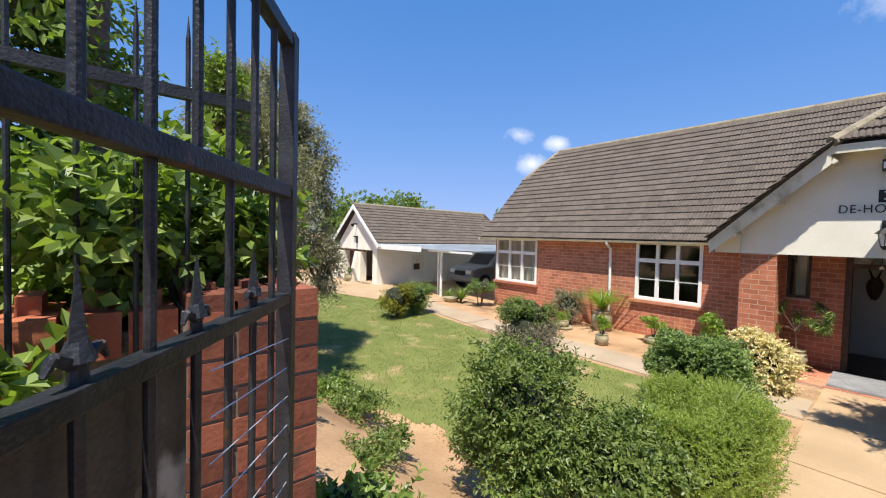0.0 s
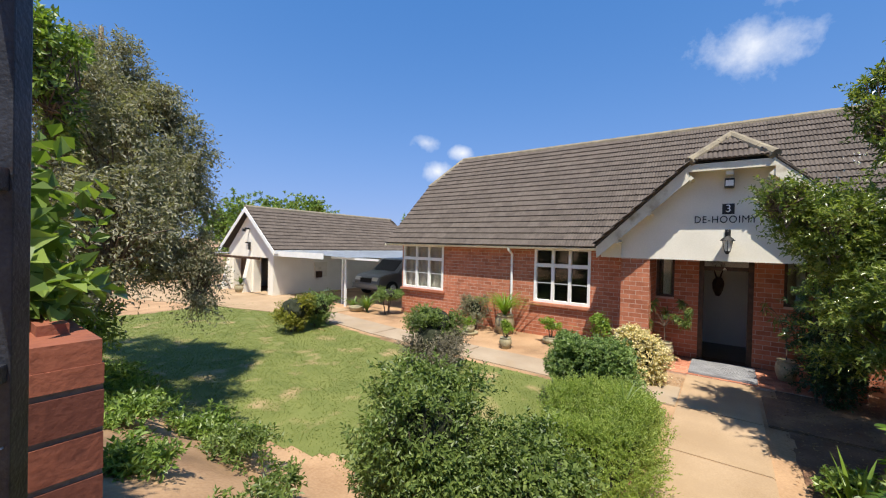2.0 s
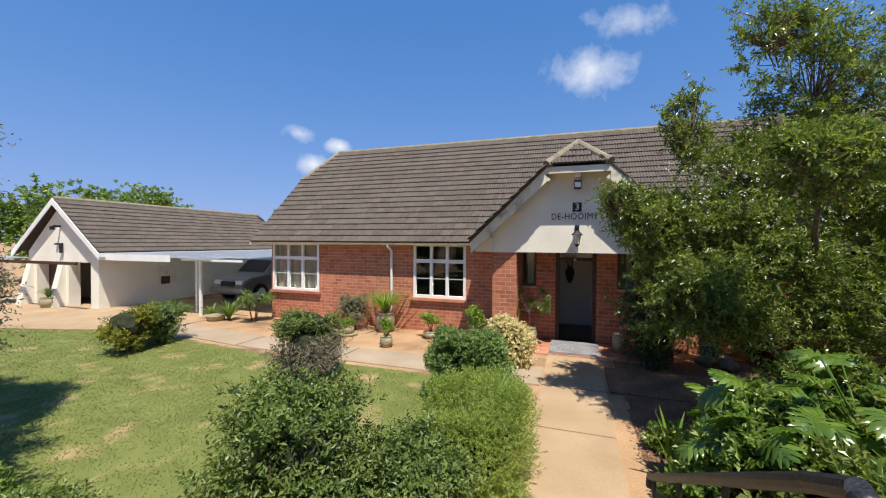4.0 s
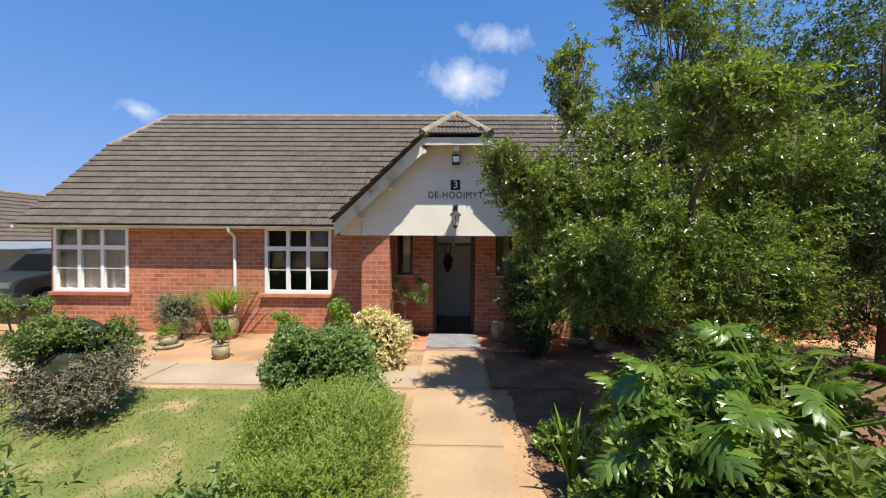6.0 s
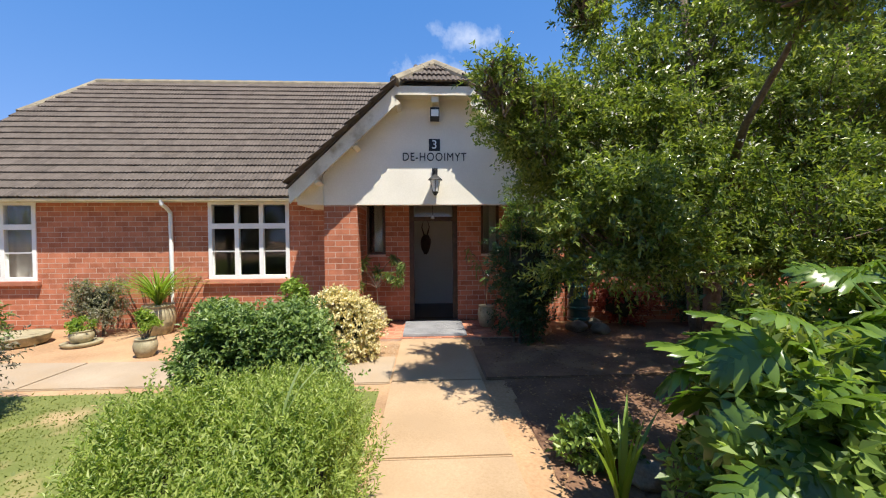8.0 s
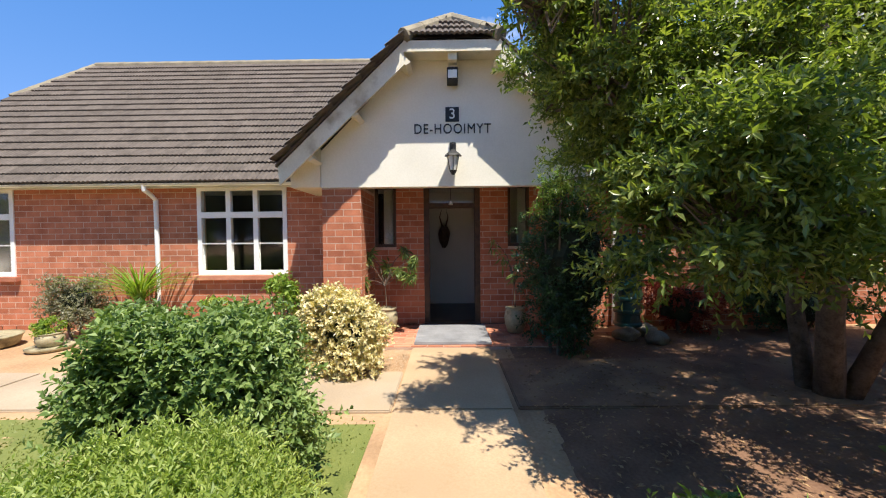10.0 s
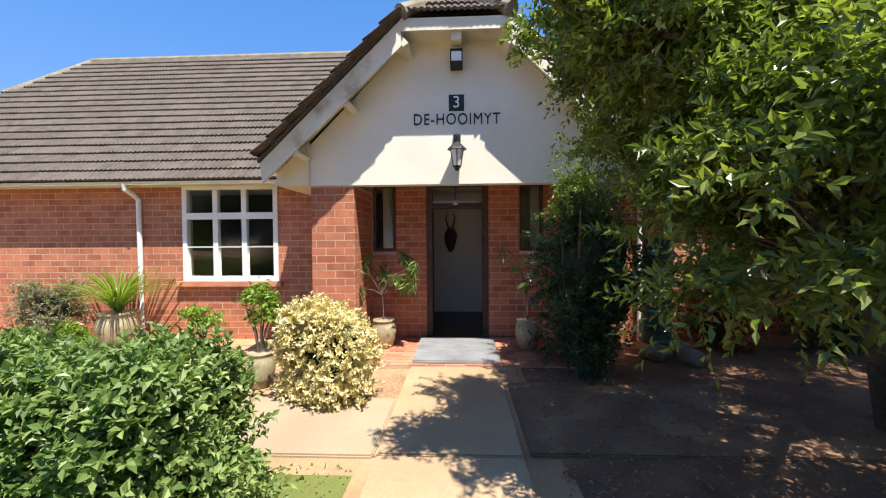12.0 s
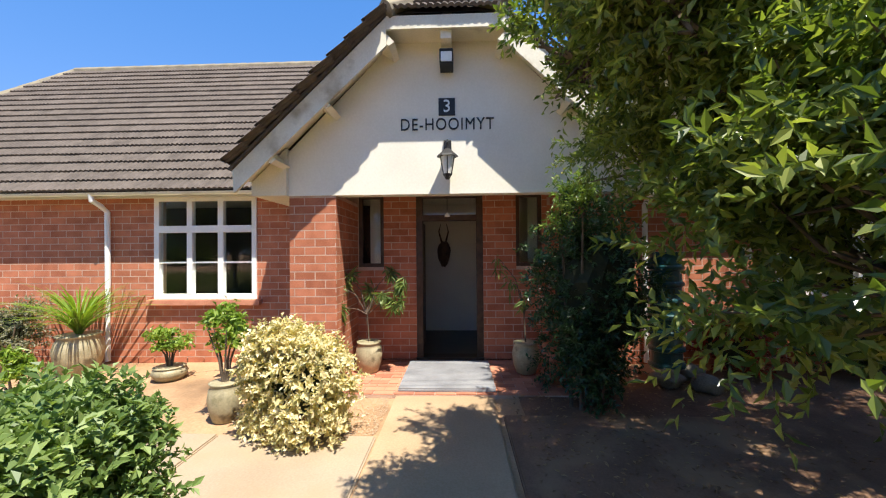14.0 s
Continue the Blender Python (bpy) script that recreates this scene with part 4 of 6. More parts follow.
    part("door_leaf", boxes((GX + 0.36, GX + 0.41, 18.62, 19.85, -0.02, 1.66)), DARKWOOD, g, "brown timber garage door")
    br = rod(bmesh.new(), (GX + 0.6, 17.0, 0.05), (GX + 0.6, 17.8, 1.6), 0.04, 0.04, 6)
    part("brace", br, DARKWOOD, g, "leaning timber brace")


garage()


def carport():
    c = thing("carport", "flat galvanised carport roof on slim white posts", "carport", kind="structure")
    z = 1.93
    bm = bmesh.new()
    n = 90
    rows = []
    for k in range(n + 1):
        x = 10.15 + (17.5 - 10.15) * k / n
        dz = 0.012 * (k % 2)
        rows.append((bm.verts.new((x, 16.0, z + 0.06 + dz)), bm.verts.new((x, 9.95 if x > 11.2 else 11.4, z - 0.05 + dz))))
    for a, b in zip(rows, rows[1:]):
        bm.faces.new((a[0], b[0], b[1], a[1]))
    bmesh.ops.solidify(bm, geom=bm.faces[:], thickness=0.006)
    part("roof_sheet", bm, GALV, c, "corrugated galvanised sheet")
    part("fascia", boxes((10.08, 10.11, 12.75, 16.28, z - 0.16, z + 0.06)), WHITE, c, "white fascia board")
    part("beam", boxes((10.45, 10.52, 10.2, 12.75, z - 0.13, z - 0.06)), WHITE, c)
    for x, y in ((10.55, 12.0), (10.9, 12.6), (13.2, 10.6), (16.0, 12.0), (16.0, 15.6)):
        part("post", boxes((x - 0.035, x + 0.035, y - 0.035, y + 0.035, 0.0, z - 0.05), bevel=0.005), WHITE, c, "white post")
    tagged(part("wall_yard", boxes((17.6, 17.8, 9.8, 16.3, -0.1, 2.0)), PLASTER), "pale yard wall behind the carport", "wall", kind="structure")


carport()

# ---- planting ----

def bush(name, label, centre, radii, n, length, width, mat, group="", category="shrub", lumps=14, core=0.55, base=None, stems=3, lump=0.42, jitter=0.8, droop=0.15, shell=0.55, k=8, reach=0.14, lift=0.4):
    """A shrub: woody stems, a heart coloured as inner shade and thousands of single leaves."""
    gz = ground_z(centre[0], centre[1]) if base is None else base
    b = thing(name, label, category, (centre[0], centre[1], gz), group)
    g = np.random.default_rng(int(abs(centre[0] * 131 + centre[1] * 517)) % 9999)
    c = np.array(centre) - np.array(b.location)
    p, out = blob_points(max(n // k, 8), c, radii, lumps, shell, lump, 0.02, g)
    v, f = sprays(p, out, k, reach, length, width, lift=lift, spread=jitter * 1.1, droop=droop, gen=g)
    arrays("foliage", v, f, mat, b)
    for i in range(stems):
        a = 2 * math.pi * i / max(stems, 1) + centre[0]
        foot = Vector((0.06 * math.cos(a), 0.06 * math.sin(a), -0.03))
        tip = Vector((c[0] + radii[0] * 0.45 * math.cos(a), c[1] + radii[1] * 0.45 * math.sin(a), c[2] + radii[2] * 0.2))
        part("stem", tube([foot, foot.lerp(tip, 0.5) + Vector((0, 0, 0.05)), tip], [0.022, 0.016, 0.006], 6), BARK, b)
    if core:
        shell_core("twig_mass", b, CORE_SHADE, c, [r * core for r in radii])
    return b


def hedge(name, label, lo, hi, n, length, width, mat, category="hedge", rough=0.06, top=0.5, k=10, reach=0.14, lift=0.5, square=4.0, spread=0.9, depth=0.13):
    h = thing(name, label, category, ((lo[0] + hi[0]) / 2, (lo[1] + hi[1]) / 2, lo[2]))
    off = np.array(h.location)
    g = np.random.default_rng(int(abs(lo[0] * 37 + lo[1] * 71)) + 5)
    p, out = box_points(n // k, lo, hi, rough, top, g, square)
    v, f = sprays(p - off, out, k, reach, length, width, lift=lift, spread=spread, gen=g)
    arrays("foliage", v, f, mat, h)
    # solid core whose dark colour stands for the shade within the hedge
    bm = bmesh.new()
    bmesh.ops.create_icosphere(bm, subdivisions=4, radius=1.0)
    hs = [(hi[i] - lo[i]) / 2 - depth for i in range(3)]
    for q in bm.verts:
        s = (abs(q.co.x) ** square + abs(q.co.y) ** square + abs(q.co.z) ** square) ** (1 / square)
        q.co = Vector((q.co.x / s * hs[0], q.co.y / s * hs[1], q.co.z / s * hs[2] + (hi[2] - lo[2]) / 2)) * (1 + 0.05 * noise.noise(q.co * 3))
    part("twig_mass", bm, CORE_SHADE, h)
    return h


def tree(name, label, foot, limbs, crowns, mat, length, width, bark=BARK, droop=0.2, jitter=0.8, k=10, reach=0.26, lift=0.2):
    """A tree: tapered trunk and limbs, and a crown of single leaves in uneven clumps."""
    t = thing(name, label, "tree", foot)
    o = Vector(foot)
    for pts, r0 in limbs:
        m = len(pts)
        bm = tube([Vector(p) - o for p in pts], [r0 * (1 - 0.75 * i / (m - 1)) for i in range(m)], 9)
        part("limb", bm, bark, t, smooth=True)
    g = np.random.default_rng(int(abs(foot[0] * 91 + foot[1] * 57)) + 11)
    vs, fs, tw = [], [], bmesh.new()
    done = 0
    for centre, radii, n, lumps, lump in crowns:
        p, out = blob_points(max(n // k, 8), np.array(centre) - np.array(foot), radii, lumps, 0.35, lump, None, g)
        v, f = sprays(p, out, k, reach, length, width, lift=lift, spread=jitter * 1.1, droop=droop, gen=g)
        vs.append(v)
        fs.append(f + done)
        done += len(v)
        hub = Vector(centre) - o - Vector((0, 0, radii[2] * 0.5))
        for q in p[:: max(1, len(p) // 60)]:
            q = Vector(q)
            mid = hub.lerp(q, 0.55) + Vector(g.normal(0, 0.08, 3))
            rod(tw, hub.lerp(q, 0.15), mid, 0.012, 0.008, 4)
            rod(tw, mid, q, 0.008, 0.003, 4)
    arrays("crown", np.concatenate(vs), np.concatenate(fs), mat, t)
    tagged(part("twig_mass", tw, bark, t), "bare thin twigs inside the crown", kind="stuff")
    return t


# hedges and shrubs along the path
hedge("hedge", "loose lime-green fine-leaved hedge beside the path", (4.55, 1.06, -0.1), (6.32, 2.16, 0.8), 130000, 0.028, 0.0095, L_HEDGE, rough=0.11, k=14, reach=0.17, lift=1.3, square=2.8, spread=0.65, depth=0.17, top=0.6)
hedge("hedge", "clipped blue-green leafy hedge at the path corner", (6.58, 1.52, 0.0), (7.38, 2.62, 1.0), 50000, 0.044, 0.023, L_HOLLY, rough=0.12, square=3.0)
hedge("variegated_shrub", "rounded cream and yellow variegated shrub by the porch", (8.78, 1.42, 0.05), (9.42, 2.24, 0.86), 26000, 0.044, 0.026, L_VARI, category="shrub", rough=0.09, square=2.8)
bush("shrub", "tall loose olive-green shrub on the bank", (3.35, 2.3, 1.02), (0.66, 0.72, 0.75), 22000, 0.045, 0.02, L_SHRUB, lumps=40, lump=0.28, shell=0.35, core=0.4)
bush("shrub", "low bright leafy ground shrub beside the hedge", (4.1, 1.8, 0.5), (0.75, 0.5, 0.42), 15000, 0.05, 0.028, L_SHRUB, lumps=30, lump=0.3)
bush("shrub", "purple-grey twiggy shrub on the lawn edge", (6.9, 5.0, 0.62), (0.62, 0.66, 0.52), 14000, 0.04, 0.02, L_GREY, core=0.45, stems=6)
bush("shrub", "leafy green top growing through the twiggy shrub", (7.1, 5.15, 0.95), (0.58, 0.62, 0.38), 12000, 0.045, 0.024, L_SHRUB, base=0.03)
bush("shrub", "golden-green clipped shrub on the lawn", (7.0, 9.75, 0.62), (0.58, 0.6, 0.5), 10000, 0.05, 0.028, L_GOLD)
bush("shrub", "dark green clipped shrub on the lawn", (7.75, 9.85, 0.62), (0.6, 0.55, 0.52), 10000, 0.05, 0.028, L_HOLLY)

# trees
tree("tree", "grey-green fine-leaved tree with hanging twigs shading the lawn", (2.75, 8.6, 0.05),
     [([(2.75, 8.6, 0.0), (2.7, 8.7, 1.3), (2.85, 8.6, 2.8), (2.8, 8.9, 4.6), (2.9, 9.2, 6.0)], 0.13), ([(2.72, 8.65, 1.2), (3.2, 8.2, 2.4), (3.45, 7.9, 3.5), (3.4, 7.8, 4.2)], 0.07), ([(2.75, 8.6, 1.5), (3.3, 8.0, 2.2), (3.75, 7.4, 2.2), (3.9, 7.2, 1.5)], 0.05), ([(2.7, 8.6, 1.6), (2.3, 7.6, 2.8), (2.2, 7.0, 4.0)], 0.06), ([(2.8, 8.8, 3.0), (3.4, 8.9, 3.8), (3.9, 8.6, 4.3)], 0.05)],
     [((2.9, 8.6, 3.3), (1.15, 1.5, 1.5), 38000, 90, 0.2), ((2.95, 8.4, 4.9), (0.8, 0.95, 1.0), 13000, 60, 0.2), ((3.5, 7.6, 3.4), (0.75, 0.9, 1.1), 15000, 60, 0.2), ((3.72, 7.35, 1.9), (0.45, 0.5, 0.95), 6000, 34, 0.23), ((3.25, 7.7, 4.5), (0.6, 0.7, 0.5), 6000, 34, 0.24), ((2.45, 6.2, 3.2), (0.85, 0.95, 1.0), 12000, 50, 0.23), ((2.2, 5.5, 2.6), (0.7, 0.75, 0.9), 7000, 40, 0.24), ((3.55, 8.5, 2.2), (0.6, 0.8, 0.7), 9000, 40, 0.24), ((2.3, 7.5, 2.4), (0.8, 0.9, 1.2), 13000, 44, 0.24), ((2.2, 7.6, 4.2), (0.8, 1.0, 1.1), 13000, 50, 0.22), ((2.7, 10.2, 3.2), (1.0, 1.2, 1.6), 14000, 44, 0.26)], L_OLIVE, 0.058, 0.022, droop=0.45, k=9, reach=0.4)
tree("tree", "young bright green leafy tree beside the bank", (1.7, 6.0, 0.6),
     [([(1.7, 6.0, 0.5), (1.75, 5.95, 1.8), (1.8, 5.9, 3.2), (1.8, 5.7, 4.4)], 0.05)],
     [((1.8, 5.7, 4.0), (0.4, 0.45, 0.8), 2600, 24, 0.26), ((1.85, 6.0, 1.6), (0.55, 0.7, 0.8), 7000, 34, 0.26)], L_IVY, 0.075, 0.034)
tree("tree", "dense glossy green tree with small pale flowers over the path", (8.3, -2.9, 0.03),
     [([(8.3, -2.9, -0.02), (8.2, -2.8, 0.8), (7.9, -2.6, 1.8), (7.7, -2.2, 3.0), (7.6, -2.0, 4.2)], 0.12), ([(8.45, -2.85, -0.02), (8.7, -2.9, 1.0), (8.8, -2.8, 2.2), (8.6, -2.5, 3.5)], 0.09), ([(8.25, -3.0, -0.02), (8.0, -3.3, 1.1), (7.6, -3.6, 2.4), (7.4, -3.6, 3.6)], 0.09), ([(8.15, -2.75, 1.0), (7.6, -2.1, 1.7), (7.2, -1.4, 2.4)], 0.05), ([(7.9, -2.6, 1.8), (6.8, -2.0, 2.6), (5.8, -1.6, 3.1)], 0.05)],
     [((5.6, -1.5, 3.2), (0.6, 0.6, 0.45), 5500, 26, 0.28), ((6.95, -1.1, 1.75), (0.85, 1.1, 0.72), 21250, 60, 0.24), ((7.5, -1.5, 2.55), (0.95, 1.5, 0.95), 35000, 80, 0.22), ((7.95, -2.1, 3.7), (0.9, 1.4, 1.0), 17500, 60, 0.23), ((8.15, -2.6, 4.9), (0.85, 1.3, 1.1), 12500, 44, 0.25), ((7.95, -2.0, 5.6), (0.45, 0.7, 0.8), 3250, 24, 0.26),
      ((7.2, -0.4, 2.75), (0.75, 0.55, 0.55), 8750, 30, 0.26), ((8.1, -0.35, 2.95), (0.75, 0.5, 0.5), 7500, 30, 0.26), ((7.2, 0.0, 3.15), (0.35, 0.4, 0.45), 1625, 16, 0.27), ((7.3, -0.85, 4.1), (0.35, 0.45, 0.8), 3125, 20, 0.27), ((8.6, -1.0, 2.5), (0.7, 0.75, 0.7), 6250, 30, 0.26),
      ((7.7, -3.6, 3.0), (1.1, 1.2, 1.2), 21250, 50, 0.25), ((9.3, -3.7, 3.5), (1.1, 1.2, 1.0), 11250, 40, 0.26), ((9.4, -2.7, 2.7), (0.9, 1.1, 0.8), 11250, 40, 0.26), ((9.7, -4.6, 3.0), (0.9, 1.7, 1.0), 16250, 50, 0.26), ((8.4, -3.3, 1.7), (1.0, 1.0, 0.7), 12500, 44, 0.26), ((6.9, -2.7, 1.8), (0.85, 0.9, 0.9), 16250, 50, 0.25)], L_TREE, 0.056, 0.023, k=16, reach=0.3)
tree("tree", "tall dark green tree behind the flowering tree", (8.6, -6.2, 0.03),
     [([(8.6, -6.2, -0.02), (8.5, -6.1, 1.5), (8.6, -6.0, 3.5), (8.5, -5.9, 5.5)], 0.2)],
     [((8.4, -5.8, 4.6), (2.0, 2.3, 2.3), 26000, 60, 0.28), ((8.0, -5.0, 2.4), (1.6, 1.6, 1.4), 14000, 40, 0.3), ((9.2, -6.5, 1.4), (1.5, 2.0, 1.3), 9000, 30, 0.34)], L_BACK, 0.07, 0.034)


bush("shrub", "tall dark glossy shrub beside the porch pier", (9.75, -0.98, 1.1), (0.65, 0.7, 1.15), 19000, 0.055, 0.026, L_DARK, base=0.03, lumps=30, lump=0.34)
bush("shrub", "bright young growth on top of the dark shrub", (9.6, -0.75, 2.05), (0.3, 0.35, 0.4), 1500, 0.055, 0.02, L_IVY, base=0.03, core=0, lumps=14, lump=0.3)
bush("shrub", "broad green leafy shrub beside the handrail", (3.3, -0.95, 0.95), (0.75, 0.6, 0.55), 11000, 0.07, 0.04, L_IVY, lumps=22, lump=0.34)
bush("shrub", "green leafy shrub under the philodendron", (4.75, -1.05, 0.68), (0.95, 0.58, 0.6), 17000, 0.07, 0.038, L_TREE, lumps=24, lump=0.34, core=0.38)
bush("shrub", "green leafy shrub in the side bed", (5.6, -1.6, 0.85), (0.8, 0.75, 0.85), 17000, 0.065, 0.034, L_TREE, lumps=28, lump=0.32, core=0.35)
bush("shrub", "tall leafy shrub in the side bed", (4.2, -2.6, 1.4), (1.2, 0.9, 1.3), 15000, 0.075, 0.038, L_TREE, lumps=34, lump=0.3)
bush("shrub", "low leafy ground cover by the steps", (4.85, -0.45, 0.32), (0.6, 0.3, 0.28), 4600, 0.06, 0.034, L_IVY, base=0.03)
bush("shrub", "mid-green leafy shrub under the lobed leaves", (5.1, -0.72, 0.7), (0.6, 0.36, 0.5), 9000, 0.065, 0.034, L_IVY, lumps=24, lump=0.32)
bush("shrub", "low leafy ground cover by the rocks", (6.35, -0.55, 0.2), (0.28, 0.3, 0.17), 2200, 0.055, 0.032, L_IVY, base=0.03)
bush("shrub", "red-leaved shrub in shade below the window", (10.7, -3.0, 0.45), (0.4, 0.6, 0.45), 3500, 0.07, 0.03, L_RED, base=0.03)
bush("shrub", "shaded green shrub below the far window", (10.7, -4.8, 0.5), (0.4, 1.2, 0.5), 6000, 0.06, 0.03, L_DARK, base=0.03)
bush("shrub", "grey-green flowering shrub against the brick wall", (10.6, 6.35, 0.62), (0.42, 0.55, 0.55), 6500, 0.045, 0.02, L_OLIVE, base=0.03, core=0.35, lumps=20, lump=0.34)
bush("shrub", "small round-headed shrub at the house corner", (10.5, 9.75, 0.72), (0.5, 0.5, 0.26), 5000, 0.05, 0.028, L_HOLLY, base=0.03)
bush("weed_clump", "small weedy clump on bare soil", (2.75, 3.3, 0.55), (0.22, 0.22, 0.16), 700, 0.05, 0.022, L_SHRUB, category="weed", group="weeds on the bank", core=0, stems=1)
bush("weed_clump", "small weedy clump on bare soil", (2.35, 3.0, 0.68), (0.25, 0.25, 0.16), 700, 0.05, 0.022, L_SHRUB, category="weed", group="weeds on the bank", core=0, stems=1)
bush("weed_clump", "small weedy clump on bare soil", (2.9, 4.3, 0.5), (0.4, 0.5, 0.2), 1500, 0.05, 0.022, L_SHRUB, category="weed", group="weeds on the bank", core=0, stems=1)
for wx, wy, wr in ((2.6, 5.9, 0.5), (2.2, 5.1, 0.45), (2.85, 5.2, 0.4), (2.6, 7.1, 0.5), (3.0, 4.6, 0.3), (2.0, 3.9, 0.3), (2.3, 6.4, 0.5)):
    bush("weed_clump", "low leafy weeds on the shaded bank", (wx, wy, ground_z(wx, wy) + 0.1), (wr, wr * 1.2, 0.16), int(4200 * wr), 0.06, 0.026, L_IVY, category="weed", group="weeds on the bank", core=0, stems=1, lumps=24, lump=0.3)
bush("ground_cover", "ivy trailing over the bank below the gate wall", (1.75, 2.1, 1.0), (0.35, 0.3, 0.2), 1400, 0.05, 0.035, L_IVY, category="ivy")
bush("ground_cover", "ivy trailing at the foot of the bank", (2.5, 1.75, 0.6), (0.45, 0.3, 0.16), 1600, 0.05, 0.035, L_IVY, category="ivy")


def straps(name, label, category, at, blades, mat, group=""):
    """A rosette of arching strap leaves: (turn, lean, length, width)."""
    t = thing(name, label, category, at, group)
    for a, lean, ln, w in blades:
        bm = bmesh.new()
        rows = []
        d = Vector((math.cos(a), math.sin(a), 0))
        s = Vector((-d.y, d.x, 0))
        for i in range(7):
            f = i / 6
            p = d * (ln * lean * f * (0.4 + 0.6 * f)) + Vector((0, 0, ln * (f - 0.55 * lean * f * f)))
            ww = w * (0.55 + 0.9 * f) * (1 - f ** 3) + 0.001
            rows.append((bm.verts.new(p - s * ww), bm.verts.new(p + Vector((0, 0, -0.25 * ww))), bm.verts.new(p + s * ww)))
        for r0, r1 in zip(rows, rows[1:]):
            bm.faces.new((r0[0], r0[1], r1[1], r1[0]))
            bm.faces.new((r0[1], r0[2], r1[2], r1[1]))
        part("leaf", bm, mat, t)
    return t


random.seed(4)
straps("strap_plant", "clump of long arching green strap leaves by the path", "plant", (5.75, -0.4, 0.03), [(random.uniform(0, 6.28), random.uniform(0.1, 0.55), random.uniform(0.45, 0.86), random.uniform(0.012, 0.02)) for _ in range(13)], L_PALM)
straps("strap_plant", "two broad pale strap leaves standing up out of the hedge", "plant", (5.3, 1.32, 0.8), [(2.0, 0.12, 0.4, 0.032), (-1.3, 0.45, 0.42, 0.016), (-0.9, 0.3, 0.38, 0.014)], L_PALE)
straps("strap_plant", "green agapanthus clump beside the carport post", "plant", (10.35, 10.6, 0.02), [(random.uniform(0, 6.28), random.uniform(0.3, 0.9), random.uniform(0.5, 0.8), random.uniform(0.02, 0.04)) for _ in range(40)], L_IVY, "agapanthus clumps")
straps("strap_plant", "green agapanthus clump beside the carport post", "plant", (10.45, 11.4, 0.02), [(random.uniform(0, 6.28), random.uniform(0.3, 0.9), random.uniform(0.35, 0.6), random.uniform(0.02, 0.035)) for _ in range(30)], L_IVY, "agapanthus clumps")

# philodendron with single lobed leaves
pm = bpy.data.meshes.new("leaf")
vs, fs = [], []
LOBES = 6


def finger(k, side):
    """One long wavy lobe of the leaf, from the midrib out: rows of (inner, mid, outer edge)."""
    t = 0.06 + 0.13 * k
    ang = math.radians(100 - 14 * k)
    ln = 0.56 * math.sin(math.pi * (0.30 + 0.105 * k)) + 0.06
    w = 0.088 + 0.016 * (k % 2)
    dx, dy = math.sin(ang), math.cos(ang)
    rows = []
    for i in range(6):
        f = i / 5
        x, y = dx * ln * f, t + dy * ln * f + 0.10 * f * f
        ww = w * (1.15 if f < 0.3 else 1.0) * (1 - max(0, f - 0.55) ** 2 * 4.6) + 0.004
        ripple = 0.022 * math.sin(f * 9 + k * 2)
        rows.append([(side * (x - dy * q * ww), y + dx * q * ww * 0.9, -0.30 * y * y - 0.42 * x * x + ripple * (abs(q) * 2 - 1) + 0.02 * (1 - abs(q))) for q in (-1, 0, 1)])
    return rows


for side in (-1, 1):
    for lobe in range(LOBES):
        k = len(vs)
        for row in finger(lobe, side):
            vs += row
        for i in range(5):
            for q in (0, 1):
                f = (k + 3 * i + q, k + 3 * i + q + 1, k + 3 * i + q + 4, k + 3 * i + q + 3)
                fs.append(f if side > 0 else f[::-1])
k = len(vs)
for i in range(6):
    y = 0.7 + 0.06 * i
    w = 0.09 * (1 - (i / 5) ** 2) + 0.004
    vs += [(-w, y, -0.30 * y * y), (0, y, -0.30 * y * y - 0.01), (w, y, -0.30 * y * y)]
for i in range(5):
    for q in (0, 1):
        fs.append((k + 3 * i + q, k + 3 * i + q + 1, k + 3 * i + q + 4, k + 3 * i + q + 3))
pm.from_pydata(vs, [], fs)
pm.materials.append(L_PHILO)
pm.polygons.foreach_set("use_smooth", [True] * len(pm.polygons))


def philodendron(at, count, seed, reach, group="philodendrons"):
    t = thing("philodendron", "philodendron with large glossy deeply lobed leaves", "plant", at, group)
    rnd = random.Random(seed)
    for i in range(count):
        a = rnd.uniform(0, 2 * math.pi)
        r = reach * rnd.uniform(0.25, 1.0)
        h = rnd.uniform(0.5, 1.0) * (1.15 - 0.35 * r / reach)
        tip = Vector((r * math.cos(a), r * math.sin(a), h))
        st = tube([(0, 0, 0), (tip.x * 0.35, tip.y * 0.35, tip.z * 0.65), tuple(tip)], [0.014, 0.010, 0.007], 5)
        stem = part("stem", st, L_PHILO, t)
        s = rnd.uniform(0.15, 0.28)
        leaf = new("leaf", pm)
        leaf.parent = t
        leaf.matrix_local = Matrix.Translation(tip) @ pose(0, 0, 0, 0, 0, math.degrees(a) - 90 + rnd.uniform(-30, 30)) @ pose(0, 0, 0, rnd.uniform(-60, 35), rnd.uniform(-45, 45), 0) @ Matrix.Diagonal((s, s, s, 1))
    return t


philodendron((4.95, -0.85, 0.35), 34, 3, 0.55)
philodendron((5.4, -1.12, 0.2), 34, 5, 0.52)
philodendron((5.1, -1.55, 0.55), 40, 8, 0.66)

